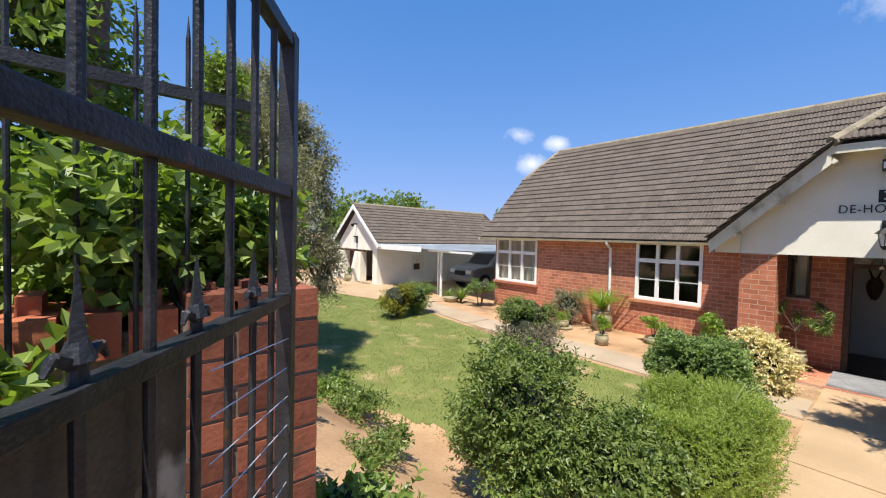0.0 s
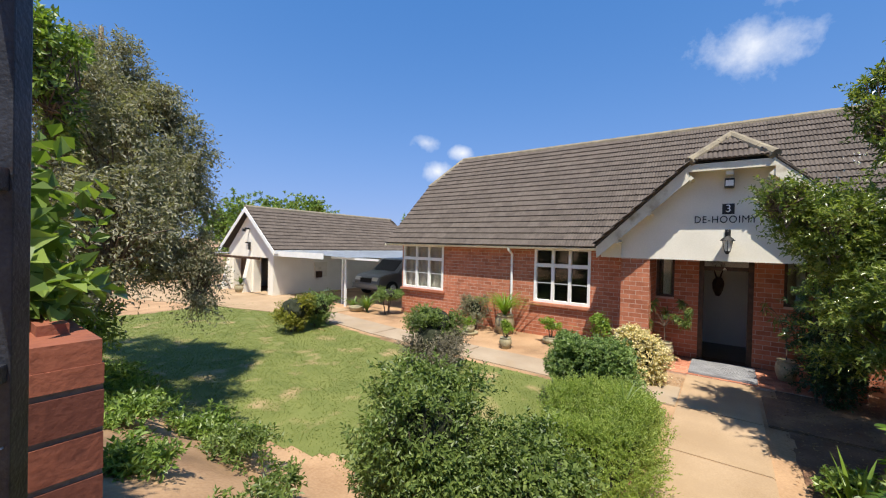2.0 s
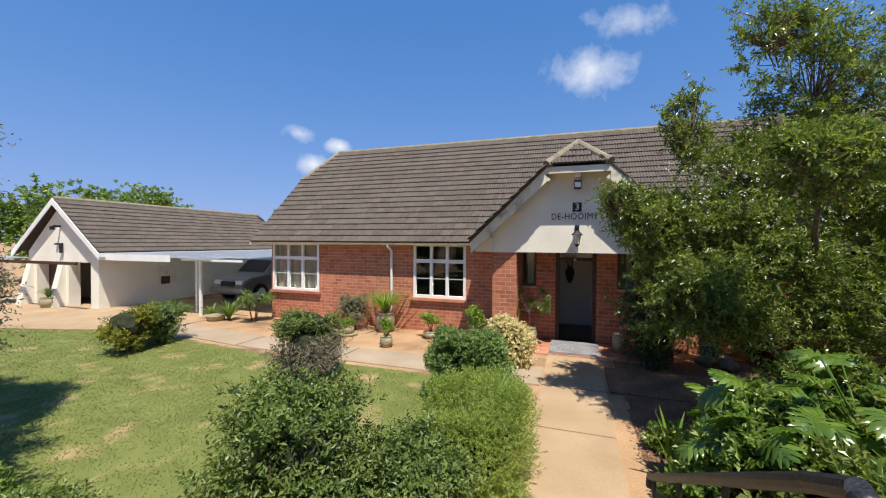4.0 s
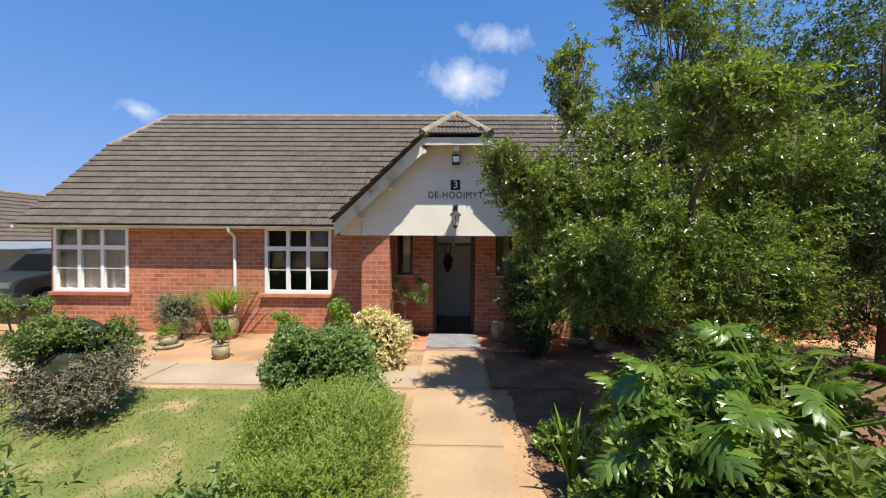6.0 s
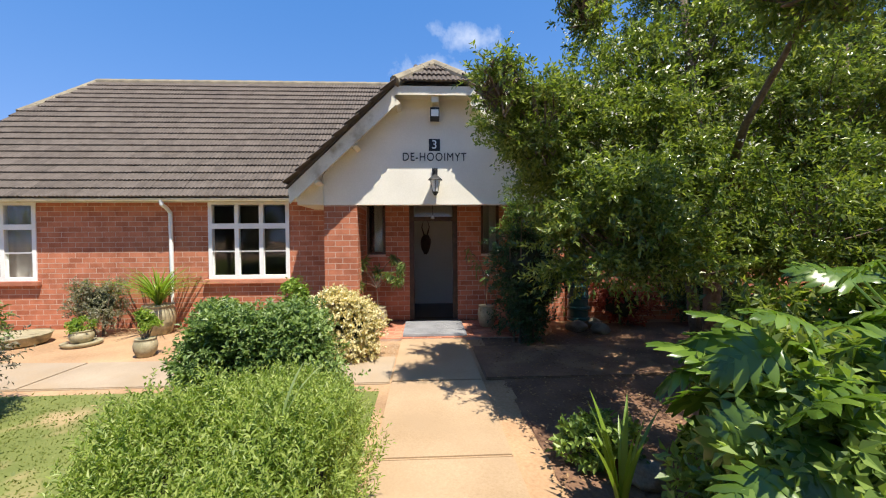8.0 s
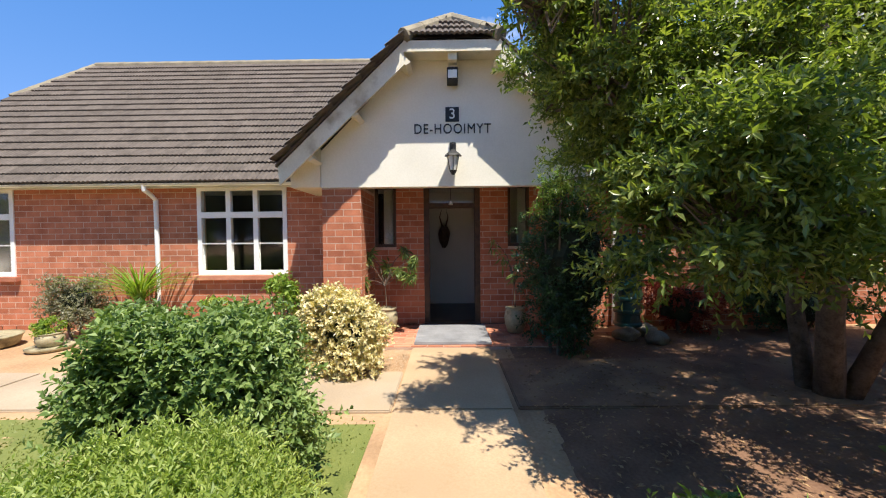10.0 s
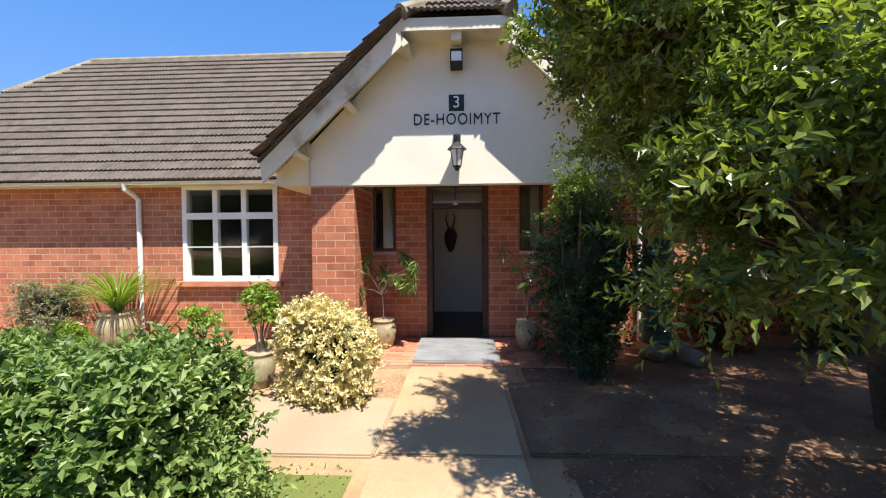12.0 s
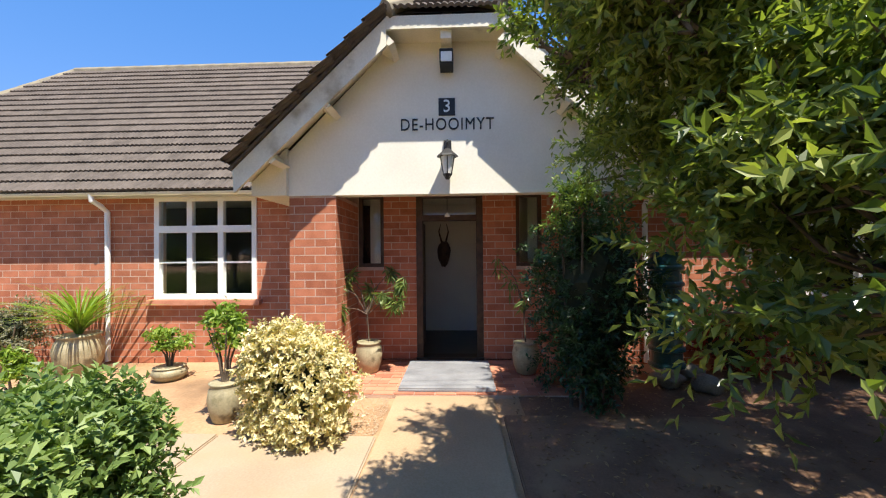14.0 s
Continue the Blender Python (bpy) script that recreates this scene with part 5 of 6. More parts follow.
# creeper and trees behind the gate wall
bush("creeper", "dense bright green creeper heaped over the gate wall", (0.15, 2.1, 2.3), (1.0, 0.4, 0.42), 15000, 0.048, 0.033, L_IVY, category="creeper", base=1.0, lumps=26, lump=0.34)
bush("creeper", "creeper trailing over the pillar top", (0.92, 1.9, 2.42), (0.42, 0.4, 0.36), 3600, 0.05, 0.034, L_IVY, category="creeper", base=2.0, core=0, lumps=10)
bush("creeper", "creeper sprawling over the top of the gate pillar", (1.12, 1.84, 2.36), (0.24, 0.2, 0.13), 1100, 0.06, 0.04, L_IVY, category="creeper", base=2.24, core=0, lumps=10)
bush("creeper", "creeper leaves hanging near the gate", (0.2, 1.5, 2.1), (0.5, 0.16, 0.3), 1500, 0.06, 0.044, L_IVY, category="creeper", base=1.0, core=0, lumps=10)
tree("tree", "dense dark green tree behind the gate wall", (0.7, 3.0, 0.9),
     [([(0.7, 3.0, 0.85), (0.7, 3.0, 2.0), (0.75, 2.9, 3.6), (0.6, 2.8, 4.6)], 0.1)],
     [((0.2, 3.0, 3.3), (1.0, 0.9, 1.5), 24000, 60, 0.25), ((0.75, 3.4, 2.5), (0.6, 0.7, 0.9), 8000, 34, 0.27), ((-0.7, 2.7, 2.9), (0.7, 0.6, 1.0), 4000, 30, 0.28)], L_IVY, 0.06, 0.03)

# flowers in the tree over the path
g = np.random.default_rng(21)
pts, out = blob_points(420, (7.4, -1.5, 2.8), (1.2, 1.55, 1.3), 40, 0.9, 0.36, None, g)
v, f = leaves(np.repeat(pts, 4, 0) + g.normal(0, 0.012, (1680, 3)), np.repeat(out, 4, 0), 0.022, 0.016, gen=g)
tagged(arrays("blossom", v, f, L_FLOWER), "scattered small pale lilac blossoms in the tree", "blossom", kind="stuff")

# dead leaves under the trees
n = 3600
p = np.column_stack([g.uniform(4.2, 10.6, n), -np.abs(g.normal(0, 2.0, n)) - 0.12, np.full(n, GZ + 0.012)])
v, f = leaves(p, np.tile([0, 0, 3.0], (n, 1)), 0.045, 0.02, fold=0.1, droop=0.0, jitter=0.25, gen=g)
LITTER = leaf_material("dead leaf", (0.12, 0.06, 0.03), (0.24, 0.13, 0.06), (0.38, 0.24, 0.12), 0.8, 0.1)
tagged(arrays("leaf_litter", v, f, LITTER), "brown dead leaves scattered in the shade", "leaf litter", kind="stuff")
n = 1800
p = np.column_stack([g.uniform(9.0, 9.86, n), g.uniform(1.12, 1.75, n), np.full(n, GZ - 0.004)])
v, f = leaves(p, np.tile([0, 0, 2.0], (n, 1)), 0.014, 0.012, fold=-0.35, droop=0.0, jitter=0.5, gen=g)
tagged(arrays("gravel", v, f, GRIT), "pale gravel patch beside the porch", "gravel", kind="stuff")


# ---- gate, gate wall, handrail ----
HINGE, GDIR = Vector((1.165, 1.37, 0)), Vector((-0.58, -0.814, 0)).normalized()
GN = Vector((GDIR.y, -GDIR.x, 0))


def gate():
    gt = thing("metal_gate", "open black iron garden gate with spear finials and sheet panel", "gate", (HINGE.x, HINGE.y, 1.02))
    m = Matrix((GDIR, -GN, Vector((0, 0, 1)))).transposed().to_4x4()
    gt.matrix_world = Matrix.Translation((HINGE.x, HINGE.y, 1.02)) @ m
    z0, low, mid, top, w = 0.05, 1.23, 1.50, 1.88, 1.0
    part("stile", boxes((-0.019, 0.019, -0.019, 0.019, -0.03, top + 0.02), bevel=0.003), IRON, gt)
    part("stile", boxes((w - 0.019, w + 0.019, -0.019, 0.019, z0, top + 0.02), bevel=0.003), IRON, gt)
    for z, h in ((low, 0.026), (mid, 0.032), (top, 0.032), (z0 + 0.02, 0.03)):
        part("rail", boxes((0.019, w - 0.019, -0.016, 0.016, z - h / 2, z + h / 2), bevel=0.003), IRON, gt)
    for i in range(9):
        s = 0.105 + 0.104 * i
        if s > w - 0.05:
            break
        lean = random.uniform(-0.003, 0.003)
        if i % 2 == 0:
            part("bar", rod(bmesh.new(), (s, 0, low), (s + lean, 0, top), 0.0075, 0.0075, 10), IRON, gt)
        else:
            part("bar", rod(bmesh.new(), (s, 0, mid), (s + lean, 0, top), 0.0075, 0.0075, 10), IRON, gt)
            bm = rod(bmesh.new(), (s, 0, low), (s, 0, low + 0.04), 0.010, 0.008, 8)
            rod(bm, (s, 0, low + 0.035), (s, 0, low + 0.055), 0.016, 0.009, 8)
            rod(bm, (s, 0, low + 0.05), (s, 0, low + 0.13), 0.0105, 0.001, 4)
            for sg in (-1, 1):
                rod(bm, (s, 0, low + 0.03), (s + sg * 0.026, 0, low + 0.045), 0.008, 0.006, 6)
                rod(bm, (s + sg * 0.026, 0, low + 0.045), (s + sg * 0.036, 0, low + 0.03), 0.006, 0.003, 6)
            part("finial", bm, IRON, gt, "spear-headed finial")
        part("bar", rod(bmesh.new(), (s, 0, z0), (s, 0, low), 0.0075, 0.0075, 10), IRON, gt)
    part("panel", boxes((0.41, w - 0.02, -0.026, -0.018, z0, low - 0.014)), RUSTY, gt, "scuffed black sheet panel")
    bm = bmesh.new()
    for k in range(14):
        z = 0.15 + 0.075 * k
        rod(bm, (0.02, 0.012, z), (0.40, 0.012, z + 0.05), 0.0014, 0.0014, 4)
    part("wire_mesh", bm, GALV, gt, "thin wire mesh")


gate()


def gate_wall():
    px0, px1, py0, py1, top = 0.96, 1.306, 1.509, 1.86, 2.20
    pl = part("wall_gate_pillar", boxes((px0, px1, py0, py1, 0.6, top)), OLD_MORTAR)
    tagged(pl, "weathered red brick gate pillar, its shade put into the brick colour", "wall", kind="structure")
    wl_ = part("wall_gate", boxes((-1.6, px0 - 0.003, 1.62, 1.84, 0.6, top - 0.05)), OLD_MORTAR)
    tagged(wl_, "red brick garden wall with a rounded coping, overgrown by creeper", "wall", kind="structure")
    global BL, BH
    keep = BL, BH
    BL, BH = 0.235, 0.083
    near = lambda c: -c[3]
    brick_face(pl, brick_cells(-px1, -px0, 0.75, top), (0, py0, 0), (-1, 0, 0), (0, -1, 0), 60, near, 0.006, OLD_BRICK_MESH)
    brick_face(wl_, brick_cells(-px0, 1.6, 0.75, top - 0.15), (0, 1.62, 0), (-1, 0, 0), (0, -1, 0), 220, near, 0.006, WALL_BRICK_MESH)
    # coping of rounded bricks on edge
    cm = boxes((-0.5, 0.5, -0.5, 0.5, -0.5, 0.5))
    bmesh.ops.bevel(cm, geom=[e for e in cm.edges if abs(e.verts[0].co.z - e.verts[1].co.z) < 0.1 and e.verts[0].co.z > 0], offset=0.28, segments=4, affect="EDGES")
    me = bpy.data.meshes.new("coping_brick")
    cm.to_mesh(me)
    cm.free()
    me.materials.append(WALL_BRICK_LIT)
    old = me.copy()
    old.materials[0] = OLD_BRICK_SHADED
    x = px0 - 0.06
    while x > -1.5:
        c = new("coping_brick", me)
        c.parent = wl_
        c.matrix_local = Matrix.Translation((x, 1.72, top - 0.03)) @ pose(0, 0, 0, random.uniform(-1, 1), random.uniform(-1, 1), random.uniform(-1, 1)) @ Matrix.Diagonal((0.104, 0.25, 0.16, 1))
        x -= 0.117
    for k, (cx, cy) in enumerate(((px0 + 0.06, 1.685), (px0 + 0.175, 1.685), (px0 + 0.29, 1.685))):
        c = new("coping_brick", old)
        c.parent = pl
        c.matrix_local = Matrix.Translation((cx, cy, top + 0.03)) @ Matrix.Diagonal((0.106, 0.36, 0.075, 1))
    BL, BH = keep
    # spiked railing on the wall
    fn = thing("fence", "grey iron railing with pointed bars on the garden wall", "fence", (0, 0, 0))
    part("rail", boxes((-1.5, 1.15, 1.565, 1.59, 2.76, 2.79)), IRON, fn)
    for i in range(22):
        x = 1.08 - 0.108 * i
        bm = rod(bmesh.new(), (x, 1.578, top - 0.1), (x, 1.578, 2.92), 0.006, 0.006, 8)
        rod(bm, (x, 1.578, 2.92), (x, 1.578, 2.98), 0.006, 0.0005, 6)
        part("bar", bm, IRON, fn)


gate_wall()


def handrail():
    h = thing("handrail", "black steel handrail sloping down beside the garden steps", "handrail", (2.24, 0.07, 0.6))
    o = Vector(h.location)
    bm = tube([Vector(p) - o for p in ((2.24, 0.07, 2.0), (2.4, 0.07, 1.92), (4.1, 0.07, 0.94), (4.25, 0.07, 0.86), (4.27, 0.07, 0.78))], [0.024] * 5, 10)
    part("rail", bm, IRON, h)
    for x, zt in ((2.9, 1.62), (3.5, 1.28), (4.1, 0.93)):
        part("baluster", rod(bmesh.new(), Vector((x, 0.07, 0.0)) - o, Vector((x, 0.07, zt)) - o, 0.012, 0.012, 8), IRON, h)
    bm = rod(bmesh.new(), Vector((2.22, 0.07, 0.3)) - o, Vector((2.22, 0.07, 1.98)) - o, 0.028, 0.028, 16)
    bmesh.ops.create_uvsphere(bm, u_segments=16, v_segments=8, radius=0.03, matrix=Matrix.Translation(Vector((2.22, 0.07, 1.98)) - o))
    part("post", bm, IRON, h, "round-headed black post")


handrail()

# ---- porch ----
porch_floor = tagged(part("floor_porch", boxes((9.86, HX - 0.004, -1.1, 1.82, -0.1, 0.066)), MORTAR), "red brick-paved porch floor", "floor", kind="structure")
mt = thing("door_mat", "grey slatted rubber mat in front of the door", "mat", (10.45, 0.55, 0.081))
part("mat_base", boxes((-0.53, 0.55, -0.53, 0.52, 0.0, 0.018)), MAT, mt)
for i in range(26):
    x = -0.52 + 0.042 * i
    part("slat", boxes((x, x + 0.03, -0.53, 0.52, 0.016, 0.034)), MAT, mt)

lamp = thing("wall_lantern", "black metal lantern on a bracket below the house name", "lantern", (10.18, 0.52, 2.3))
part("backplate", boxes((-0.03, 0.0, -0.045, 0.045, 0.36, 0.56), bevel=0.008), BLACK, lamp)
part("bracket", tube([(-0.02, 0, 0.52), (-0.09, 0, 0.54), (-0.14, 0, 0.5), (-0.14, 0, 0.42)], [0.012] * 4, 8), BLACK, lamp)
bm = rod(bmesh.new(), (-0.14, 0, 0.36), (-0.14, 0, 0.43), 0.11, 0.03, 6)
rod(bm, (-0.14, 0, 0.34), (-0.14, 0, 0.36), 0.12, 0.11, 6)
part("cap", bm, BLACK, lamp)
part("glass", rod(bmesh.new(), (-0.14, 0, 0.15), (-0.14, 0, 0.34), 0.05, 0.085, 6), LAMPGLASS, lamp, "cloudy lantern glass")
bm = rod(bmesh.new(), (-0.14, 0, 0.09), (-0.14, 0, 0.15), 0.02, 0.055, 6)
for k in range(6):
    a = math.pi / 3 * k
    rod(bm, (-0.14 + 0.052 * math.cos(a), 0.052 * math.sin(a), 0.15), (-0.14 + 0.088 * math.cos(a), 0.088 * math.sin(a), 0.34), 0.006, 0.006, 5)
part("frame", bm, BLACK, lamp)

fl = thing("floodlight", "small white floodlight box under the gable top", "floodlight", (10.02, 0.52, 3.7))
part("housing", boxes((-0.09, 0.15, -0.075, 0.075, -0.06, 0.1), bevel=0.01), BLACK, fl)
part("lens", boxes((-0.10, -0.085, -0.06, 0.06, -0.045, 0.06)), LAMPGLASS, fl, "white lens")
part("arm", boxes((-0.02, 0.06, -0.05, 0.05, 0.1, 0.2)), CREAM, fl)


def text(body, size, mat):
    cu = bpy.data.curves.new("lettering", "FONT")
    cu.body, cu.size, cu.extrude, cu.align_x, cu.align_y = body, size, 0.006, "CENTER", "CENTER"
    cu.space_character = 1.12
    ob = bpy.data.objects.new("lettering", cu)
    scene.collection.objects.link(ob)
    bpy.context.view_layer.update()
    me = bpy.data.meshes.new_from_object(ob.evaluated_get(bpy.context.evaluated_depsgraph_get()))
    bpy.data.objects.remove(ob)
    me.materials.clear()
    me.materials.append(mat)
    return me


FACE = Matrix(((0, 0, -1), (-1, 0, 0), (0, 1, 0))).to_4x4()
me = text("DE-HOOIMYT", 0.195, BLACK)
width = max(v.co.x for v in me.vertices) - min(v.co.x for v in me.vertices)
name = new("house_name", me)
name.matrix_world = Matrix.Translation((10.172, 0.525, 3.045)) @ FACE @ Matrix.Diagonal((1.07 / width, 1, 1, 1))
tagged(name, "black metal house name letters on the cream gable", "lettering")
plaque = thing("number_plaque", "black square plaque with a white number three", "house number", (10.18, 0.525, 3.25))
part("plate", boxes((-0.015, 0.0, -0.095, 0.095, -0.1, 0.1), bevel=0.004), BLACK, plaque)
num = new("digit", text("3", 0.2, WHITE))
num.parent = plaque
num.matrix_local = Matrix.Translation((-0.018, 0, 0)) @ FACE

pend = thing("pendant_lamp", "small white glass pendant lamp in the porch", "pendant lamp", (10.85, 0.55, 2.05))
part("shade", lathe([(0.035, 0.0), (0.032, 0.02), (0.015, 0.045), (0.008, 0.055)], 16), LAMPGLASS, pend, "white glass shade", smooth=True)
part("flex", rod(bmesh.new(), (0, 0, 0.08), (0, 0, 0.38), 0.004, 0.004, 6), BLACK, pend)
trophy = bmesh.new()
bmesh.ops.create_icosphere(trophy, subdivisions=3, radius=1.0)
for vv in trophy.verts:
    t = vv.co.z
    vv.co = Vector((vv.co.x * 0.10, vv.co.y * (0.12 + 0.03 * t), t * 0.24)) * (1 + 0.15 * noise.noise(vv.co * 3))
for sg in (-1, 1):
    rod(trophy, (0, sg * 0.03, 0.2), (-0.05, sg * 0.09, 0.42), 0.02, 0.012, 8)
    rod(trophy, (-0.05, sg * 0.09, 0.42), (0.0, sg * 0.05, 0.58), 0.012, 0.003, 8)
tr = part("wall_trophy", trophy, DARKWOOD)
tr.location = (13.05, 0.68, 1.55)
tagged(tr, "dark carved horned wall trophy in the hall", "wall trophy")
# ---- pots ----


def pot(label, at, profile, group="", mat=None, saucer=0.0, soil_r=None):
    t = thing("plant_pot", label, "plant pot", at, group)
    part("body", lathe(profile, 28), mat or CLAY, t, smooth=True)
    rr, rz = profile[-1]
    part("soil", lathe([(rr * 0.86, rz - 0.05), (rr * 0.86, rz - 0.03)], 20), SOIL, t)
    if saucer:
        part("saucer", lathe([(saucer * 0.9, -0.03), (saucer, 0.0), (saucer, 0.02), (saucer * 0.9, 0.015)], 24), CLAY, t)
    return t


def urn(r, h):
    """A bellied pot with a rolled rim."""
    return [(r * 0.62, 0), (r * 0.70, 0.02 * h), (r * 0.93, 0.35 * h), (r, 0.6 * h), (r * 0.92, 0.82 * h), (r * 0.78, 0.92 * h), (r * 0.88, 0.96 * h), (r * 0.9, h), (r * 0.78, h)]


def potted(label, at, r, h, plant_label, pr, n, length, width, mat, stem=0.25, saucer=0.0, lumps=12):
    pot(label, at, urn(r, h), "garden pots", saucer=saucer)
    b = thing("potted_plant", plant_label, "potted plant", (at[0], at[1], at[2] + h - 0.04))
    gg = np.random.default_rng(int(abs(at[1]) * 100))
    c = (0, 0, stem + pr[2] * 0.7)
    p, out = blob_points(n, c, pr, lumps, 0.4, 0.38, None, gg)
    v, f = leaves(p, out, length, width, gen=gg)
    arrays("foliage", v, f, mat, b)
    bm = bmesh.new()
    for k in range(5):
        a = k * 1.26
        rod(bm, (0.015 * math.cos(a), 0.015 * math.sin(a), 0), (0.05 * math.cos(a), 0.05 * math.sin(a), stem * 0.7), 0.013, 0.01, 6)
        rod(bm, (0.05 * math.cos(a), 0.05 * math.sin(a), stem * 0.7), (pr[0] * 0.6 * math.cos(a), pr[1] * 0.6 * math.sin(a), c[2]), 0.01, 0.004, 6)
    part("stem", bm, BARK, b)


potted("ribbed pale clay pot on the bed", (9.3, 4.68, 0.03), 0.15, 0.26, "small bright green palm-like plant", (0.2, 0.2, 0.2), 700, 0.08, 0.022, L_PALM, 0.12)
potted("small clay pot on a wide saucer", (10.0, 6.15, 0.06), 0.16, 0.2, "small yellow-green plant in a clay pot", (0.2, 0.2, 0.13), 600, 0.06, 0.025, L_PALM, 0.05, saucer=0.26)
potted("low clay bowl by the wall", (10.45, 4.02, 0.03), 0.2, 0.16, "small spreading succulent tree with bright leaves", (0.28, 0.3, 0.17), 1100, 0.055, 0.03, L_PALM, 0.28)
potted("tall pale ribbed pot behind the variegated shrub", (9.3, 2.6, 0.03), 0.15, 0.36, "bright green small-leaved potted shrub", (0.24, 0.24, 0.26), 1000, 0.06, 0.03, L_PALM, 0.35)


def ficus(pot_label, label, at, tips, seed, leaves_each):
    """A thin-stemmed plant in an urn whose narrow leaves hang in bunches from the twig ends."""
    pot(pot_label, at, urn(0.17, 0.38), "garden pots")
    b = thing("potted_plant", label, "potted plant", (at[0], at[1], at[2] + 0.34))
    gg = np.random.default_rng(seed)
    part("stem", tube([(0, 0, 0), (0.015, 0.01, 0.2), (-0.01, 0.02, 0.4)], [0.013, 0.011, 0.009], 7), BARK, b)
    ends = []
    for x, y, z in tips:
        bough = tube([(-0.01, 0.02, 0.38), (x * 0.4, y * 0.4, 0.38 + (z - 0.38) * 0.65), (x, y, z)], [0.008, 0.006, 0.003], 5)
        part("branch", bough, BARK, b)
        ends.append((x, y, z))
    e = np.repeat(np.array(ends), 4, 0) + gg.normal(0, 0.035, (len(ends) * 4, 3))
    v, f = sprays(e, np.tile([0, 0, -0.2], (len(e), 1)) + gg.normal(0, 0.4, (len(e), 3)), leaves_each, 0.09, 0.15, 0.023, lift=-0.3, spread=0.9, droop=0.75, gen=gg)
    arrays("foliage", v, f, L_SHRUB, b)


ficus("pale clay urn on the porch floor", "drooping narrow-leaved potted ficus", (10.62, 1.55, 0.08), [(-0.1, -0.42, 0.8), (0.0, -0.3, 0.95), (-0.12, -0.2, 0.66), (-0.1, 0.4, 0.78), (0.0, 0.25, 0.86), (-0.2, 0.3, 0.5), (0.1, 0.02, 0.7), (-0.15, -0.38, 0.58)], 5, 15)
ficus("pale clay urn in the shaded porch corner", "sparse narrow-leaved potted ficus", (10.6, -0.42, 0.08), [(-0.05, 0.3, 1.05), (0.0, 0.15, 0.8), (0.0, -0.2, 0.9), (-0.1, 0.05, 0.55)], 6, 4)
pot("low clay bowl with a tilted rim", (10.05, 7.2, 0.03), [(0.3, 0), (0.38, 0.02), (0.42, 0.14), (0.44, 0.17), (0.38, 0.16)], "garden pots")
pot("red clay planter by the porch edge", (10.3, -0.75, 0.05), [(0.15, 0), (0.17, 0.25), (0.19, 0.45), (0.20, 0.5), (0.16, 0.5)], "garden pots", PAVER)
pot("low clay bowl beside the agapanthus", (10.2, 10.95, 0.03), [(0.16, 0), (0.24, 0.03), (0.27, 0.14), (0.28, 0.17), (0.22, 0.16)], "garden pots")
pot("pale clay pot in front of the garage", (9.75, 18.35, 0.04), urn(0.25, 0.36), "garden pots")
pot("large pale clay urn against the wall", (10.65, 5.4, 0.03), urn(0.27, 0.52), "garden pots")
random.seed(9)
straps("potted_palm", "feathery yellow-green young palm in a clay urn", "potted plant", (10.65, 5.4, 0.5), [(random.uniform(0, 6.28), random.uniform(0.5, 1.15), random.uniform(0.65, 1.15), random.uniform(0.008, 0.013)) for _ in range(150)], L_PALM)
straps("potted_palm", "small cycad in a clay pot", "potted plant", (9.75, 18.35, 0.36), [(random.uniform(0, 6.28), random.uniform(0.4, 1.0), random.uniform(0.4, 0.6), random.uniform(0.01, 0.016)) for _ in range(40)], L_SHRUB)
straps("strap_plant", "yellow-green fronds against the brick below the window", "plant", (10.85, 2.95, 0.03), [(random.uniform(1.8, 4.4), random.uniform(0.3, 0.9), random.uniform(0.5, 1.0), random.uniform(0.012, 0.02)) for _ in range(30)], L_PALM)


# ---- side garden things ----
col = thing("garden_column", "teal glazed ringed garden column standing on rocks", "garden column", (10.45, -2.05, 0.2))
prof = []
for k in range(7):
    z = k * 0.19
    prof += [(0.17, z), (0.20, z + 0.02), (0.20, z + 0.05), (0.175, z + 0.07), (0.17, z + 0.16)]
part("body", lathe(prof + [(0.19, 1.33), (0.20, 1.36), (0.15, 1.36)], 28), TEAL, col, smooth=False)


def rock(at, r, seed):
    bm = bmesh.new()
    bmesh.ops.create_icosphere(bm, subdivisions=3, radius=1.0)
    for v in bm.verts:
        k = 1 + 0.35 * noise.noise(v.co * 1.4 + Vector((seed, 0, 0))) + 0.1 * noise.noise(v.co * 4 + Vector((seed, 3, 0)))
        v.co = Vector((v.co.x * r * k, v.co.y * r * 1.15 * k, v.co.z * r * 0.75 * k))
    ob = part("rock", bm, STONE, smooth=True)
    ob.location = at
    tagged(ob, "rounded mossy grey garden rock", "rock", group="garden rocks")


for i, (x, y, z, r) in enumerate(((10.25, -1.95, 0.12, 0.15), (10.1, -2.3, 0.11, 0.14), (10.5, -2.35, 0.11, 0.14), (6.45, -0.4, 0.1, 0.11), (6.6, -0.65, 0.12, 0.14), (6.1, -0.75, 0.1, 0.12), (5.7, -0.6, 0.09, 0.1))):
    rock((x, y, z), r, i * 3.7)


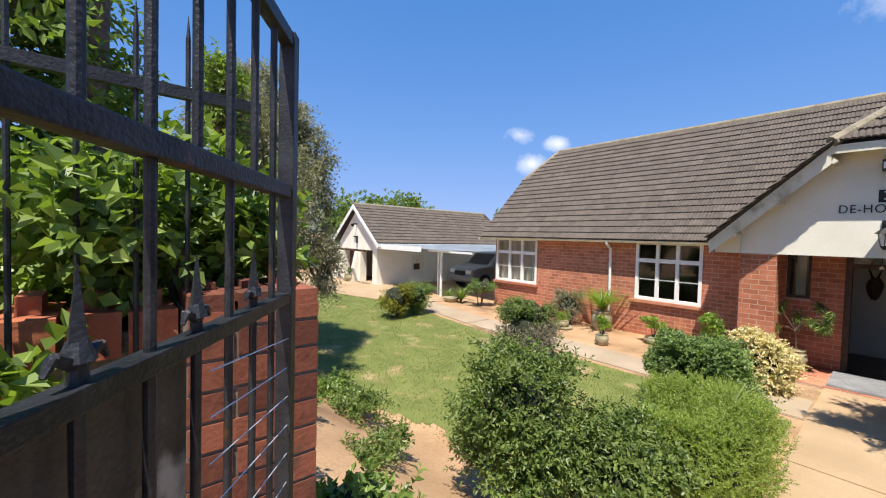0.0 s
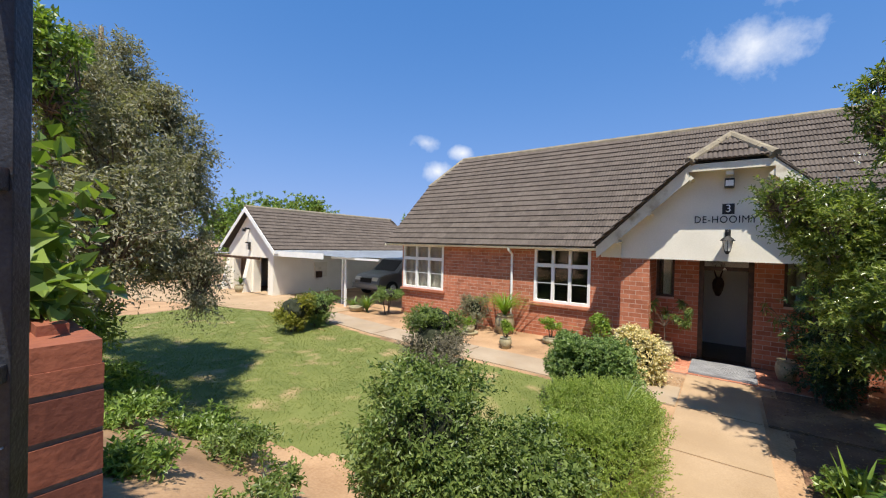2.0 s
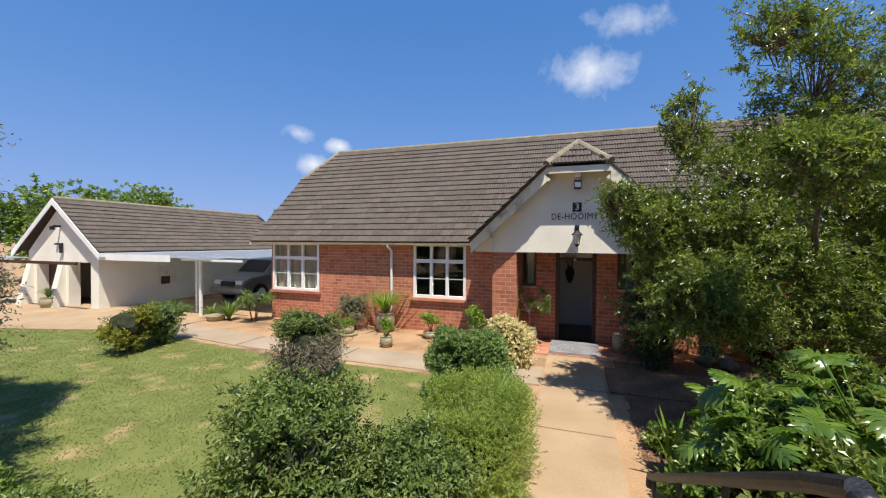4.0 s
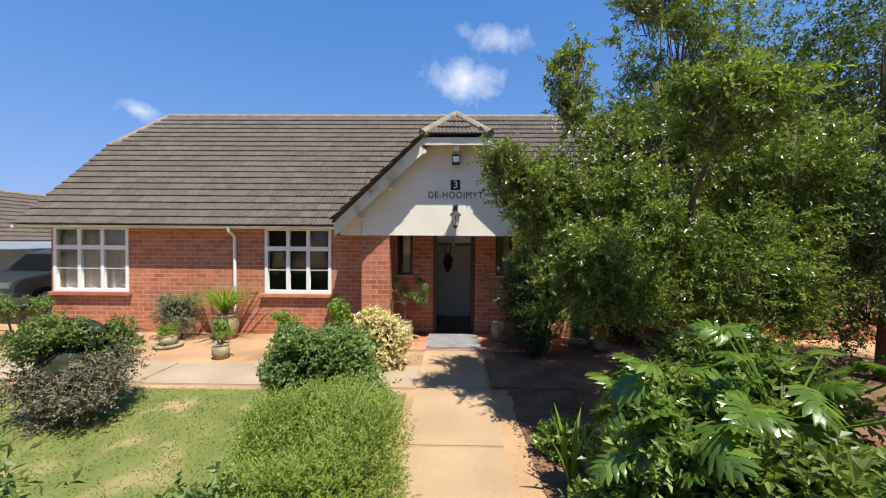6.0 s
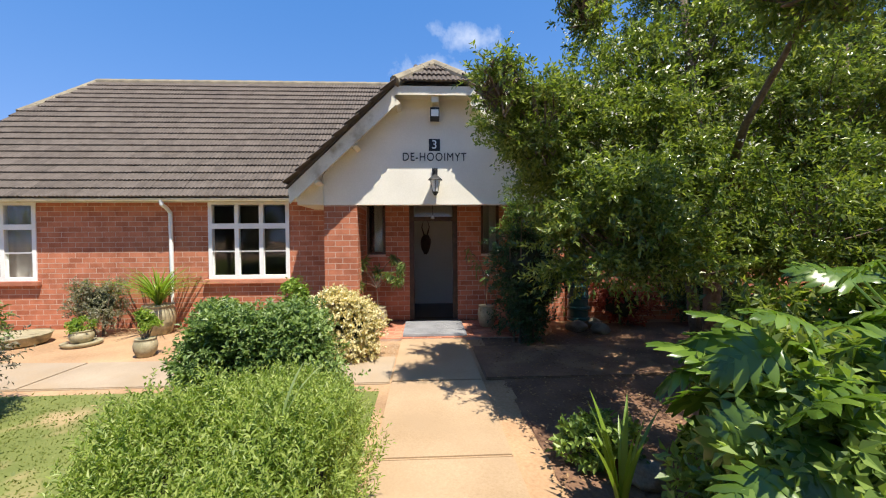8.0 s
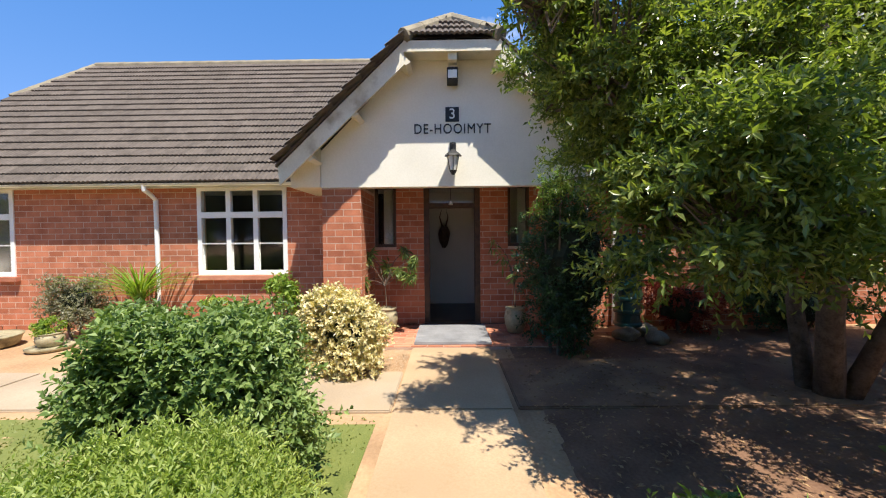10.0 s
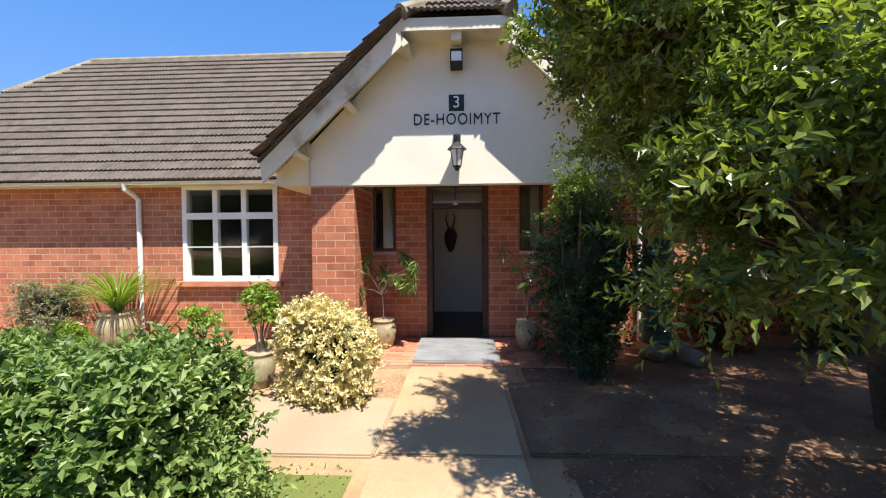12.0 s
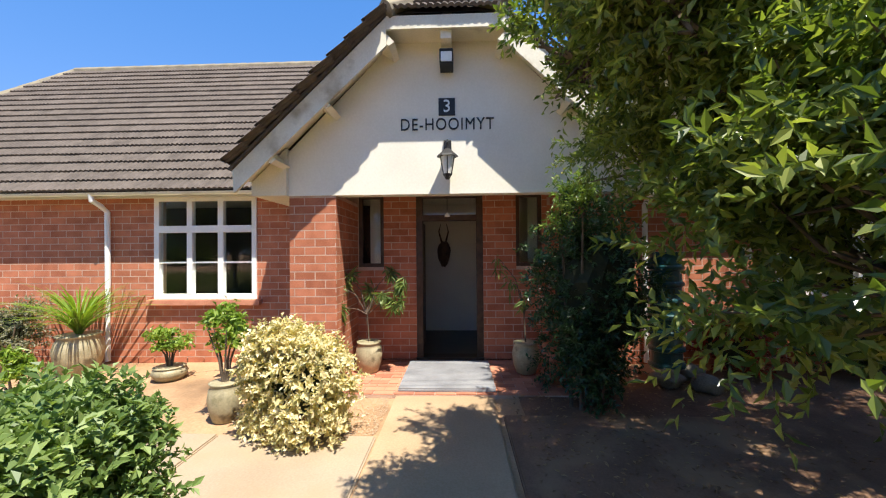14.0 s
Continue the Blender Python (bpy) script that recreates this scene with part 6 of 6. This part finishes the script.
# ---- car under the carport ----
def car():
    c = thing("car", "silver station wagon parked nose-out under the carport", "car", (13.0, 13.6, 0.03))
    side = [(0.05, 0.28), (0.0, 0.55), (0.06, 0.82), (0.25, 0.95), (1.15, 1.08), (1.75, 1.62), (2.3, 1.74), (3.9, 1.72), (4.45, 1.2), (4.5, 0.5), (4.4, 0.28)]
    bm = prism(side, "y", -0.86, 0.86)
    for v in bm.verts:
        if v.co.z > 1.1:
            v.co.y *= 0.84
        if v.co.x < 0.1:
            v.co.y *= 0.9
    bmesh.ops.bevel(bm, geom=[e for e in bm.edges], offset=0.05, segments=3, affect="EDGES")
    part("body", bm, SILVER, c)
    for sg in (-1, 1):
        w = part("side_window", prism([(1.45, 1.12), (1.85, 1.56), (3.75, 1.58), (4.15, 1.18)], "y", sg * 0.80, sg * 0.855), BLACK, c, "dark tinted window")
        part("headlight", boxes((0.02, 0.2, sg * 0.55 - 0.17, sg * 0.55 + 0.17, 0.70, 0.86), bevel=0.03), LAMPGLASS, c, "clear headlight")
        for x in (0.85, 3.55):
            wh = part("wheel", rod(bmesh.new(), (x, sg * 0.72, 0.33), (x, sg * 0.90, 0.33), 0.34, 0.34, 28), RUBBER, c, "black tyre")
            part("rim", rod(bmesh.new(), (x, sg * 0.88, 0.33), (x, sg * 0.91, 0.33), 0.21, 0.19, 20), GALV, wh, "alloy rim")
    part("windscreen", prism([(1.2, 1.10), (1.16, 1.13), (1.68, 1.60), (1.74, 1.58)], "y", -0.66, 0.66), BLACK, c, "dark windscreen")
    part("grille", boxes((-0.02, 0.05, -0.34, 0.34, 0.62, 0.82), bevel=0.02), BLACK, c, "black grille")
    part("bumper", boxes((-0.06, 0.2, -0.84, 0.84, 0.34, 0.56), bevel=0.05), SILVER, c)


car()

# small things on the garage wall
hatch = part("wall_cabinet", boxes((12.2, 12.9, GY0 - 0.05, GY0 - 0.002, 0.75, 1.45), bevel=0.01), CREAM)
tagged(hatch, "cream meter box hatch on the garage side wall", "meter box")
fl2 = part("wall_box", boxes((12.25, 12.55, GY0 - 0.16, GY0 - 0.06, 0.72, 1.02), bevel=0.01), DARKWOOD)
tagged(fl2, "small brown box below the meter hatch", "wall box")

# ---- distance ----
for i, (x, y, h, r) in enumerate(((20, 33, 7.4, 3.4), (25, 36, 8.0, 3.6), (15, 30, 6.0, 3.0), (31, 26, 5.5, 2.2), (9, 32, 4.6, 3.2), (3, 30, 4.5, 3.2), (-4, 27, 4.8, 3.4), (-9, 19, 5, 3.2), (36, 14, 6.4, 2.6))):
    tree("tree", "distant bright green garden tree", (x, y, 0.0), [([(x, y, 0), (x, y, h * 0.4), (x + 0.3, y, h * 0.75)], 0.2)], [((x, y, h * 0.62), (r, r, h * 0.42), 4500, 34, 0.3), ((x + 0.5, y - 0.4, h * 0.3), (r * 0.8, r * 0.8, h * 0.28), 1800, 20, 0.34)], L_IVY, 0.26, 0.13)
for i, (x, y) in enumerate(((0.5, 24.0), (3.5, 26.0), (6.5, 27.0), (9.5, 26.5), (3.0, -6.5), (1.0, -4.0), (7.0, -8.5), (11.5, -10.5), (4.5, -9.0))):
    bush("shrub", "tall green boundary shrub in the side garden", (x, y, 1.5), (1.5, 1.5, 1.6), 8000, 0.11, 0.05, L_TREE, group="boundary shrubs", lumps=34, lump=0.3)

# ---- bricks and pavers ----
random.seed(2)
near_wall = lambda c: abs((c[0] + c[1]) / 2 - 3.4) + 0.3 * abs(c[2] - 1.2)
brick_face(front, [c for c in brick_cells(2.38, WALL_Y1, 0.02, WALL_TOP, (W1, W2))], (HX, 0, 0), (0, 1, 0), (-1, 0, 0), 300, near_wall)
brick_face(front, [c for c in brick_cells(-0.83, 1.83, 0.09, 2.42, (DOOR, SL, SR))], (HX, 0, 0), (0, 1, 0), (-1, 0, 0))
brick_face(front, [c for c in brick_cells(WALL_Y0, -0.83, 0.02, WALL_TOP, (W3,))], (HX, 0, 0), (0, 1, 0), (-1, 0, 0))
brick_face(porch_l, brick_cells(1.83, 2.38, 0.02, 2.25, phase=0.11), (10.2, 0, 0), (0, 1, 0), (-1, 0, 0), 100)
brick_face(porch_l, brick_cells(-HX, -10.2, 0.02, 2.25), (0, 1.83, 0), (-1, 0, 0), (0, -1, 0), 130)
brick_face(porch_r, brick_cells(-1.38, -0.83, 0.02, 2.25, phase=0.11), (10.2, 0, 0), (0, 1, 0), (-1, 0, 0), 100)
brick_face(porch_r, brick_cells(10.2, 10.62, 0.02, 2.25), (0, -0.83, 0), (1, 0, 0), (0, 1, 0), 100)
pv = boxes((-0.5, 0.5, -0.5, 0.5, -0.5, 0.5))
bmesh.ops.bevel(pv, geom=[e for e in pv.edges if e.verts[0].co.z > 0 and e.verts[1].co.z > 0], offset=0.03, segments=1, affect="EDGES")
pme = bpy.data.meshes.new("paver")
pv.to_mesh(pme)
pv.free()
pme.materials.append(PAVER)
row = 0
x = 9.86
while x < HX - 0.1:
    y = -1.1 - (0.11 if row % 2 else 0)
    while y < 1.8:
        a, b = max(y, -1.1), min(y + 0.212, 1.82)
        if b - a > 0.05:
            ob = new("paver", pme)
            ob.parent = porch_floor
            ob.matrix_local = Matrix.Translation((x + 0.052, (a + b) / 2, 0.062 + random.uniform(-0.003, 0.003))) @ Matrix.Diagonal((0.1, b - a, 0.03, 1))
        y += 0.222
    x += 0.11
    row += 1
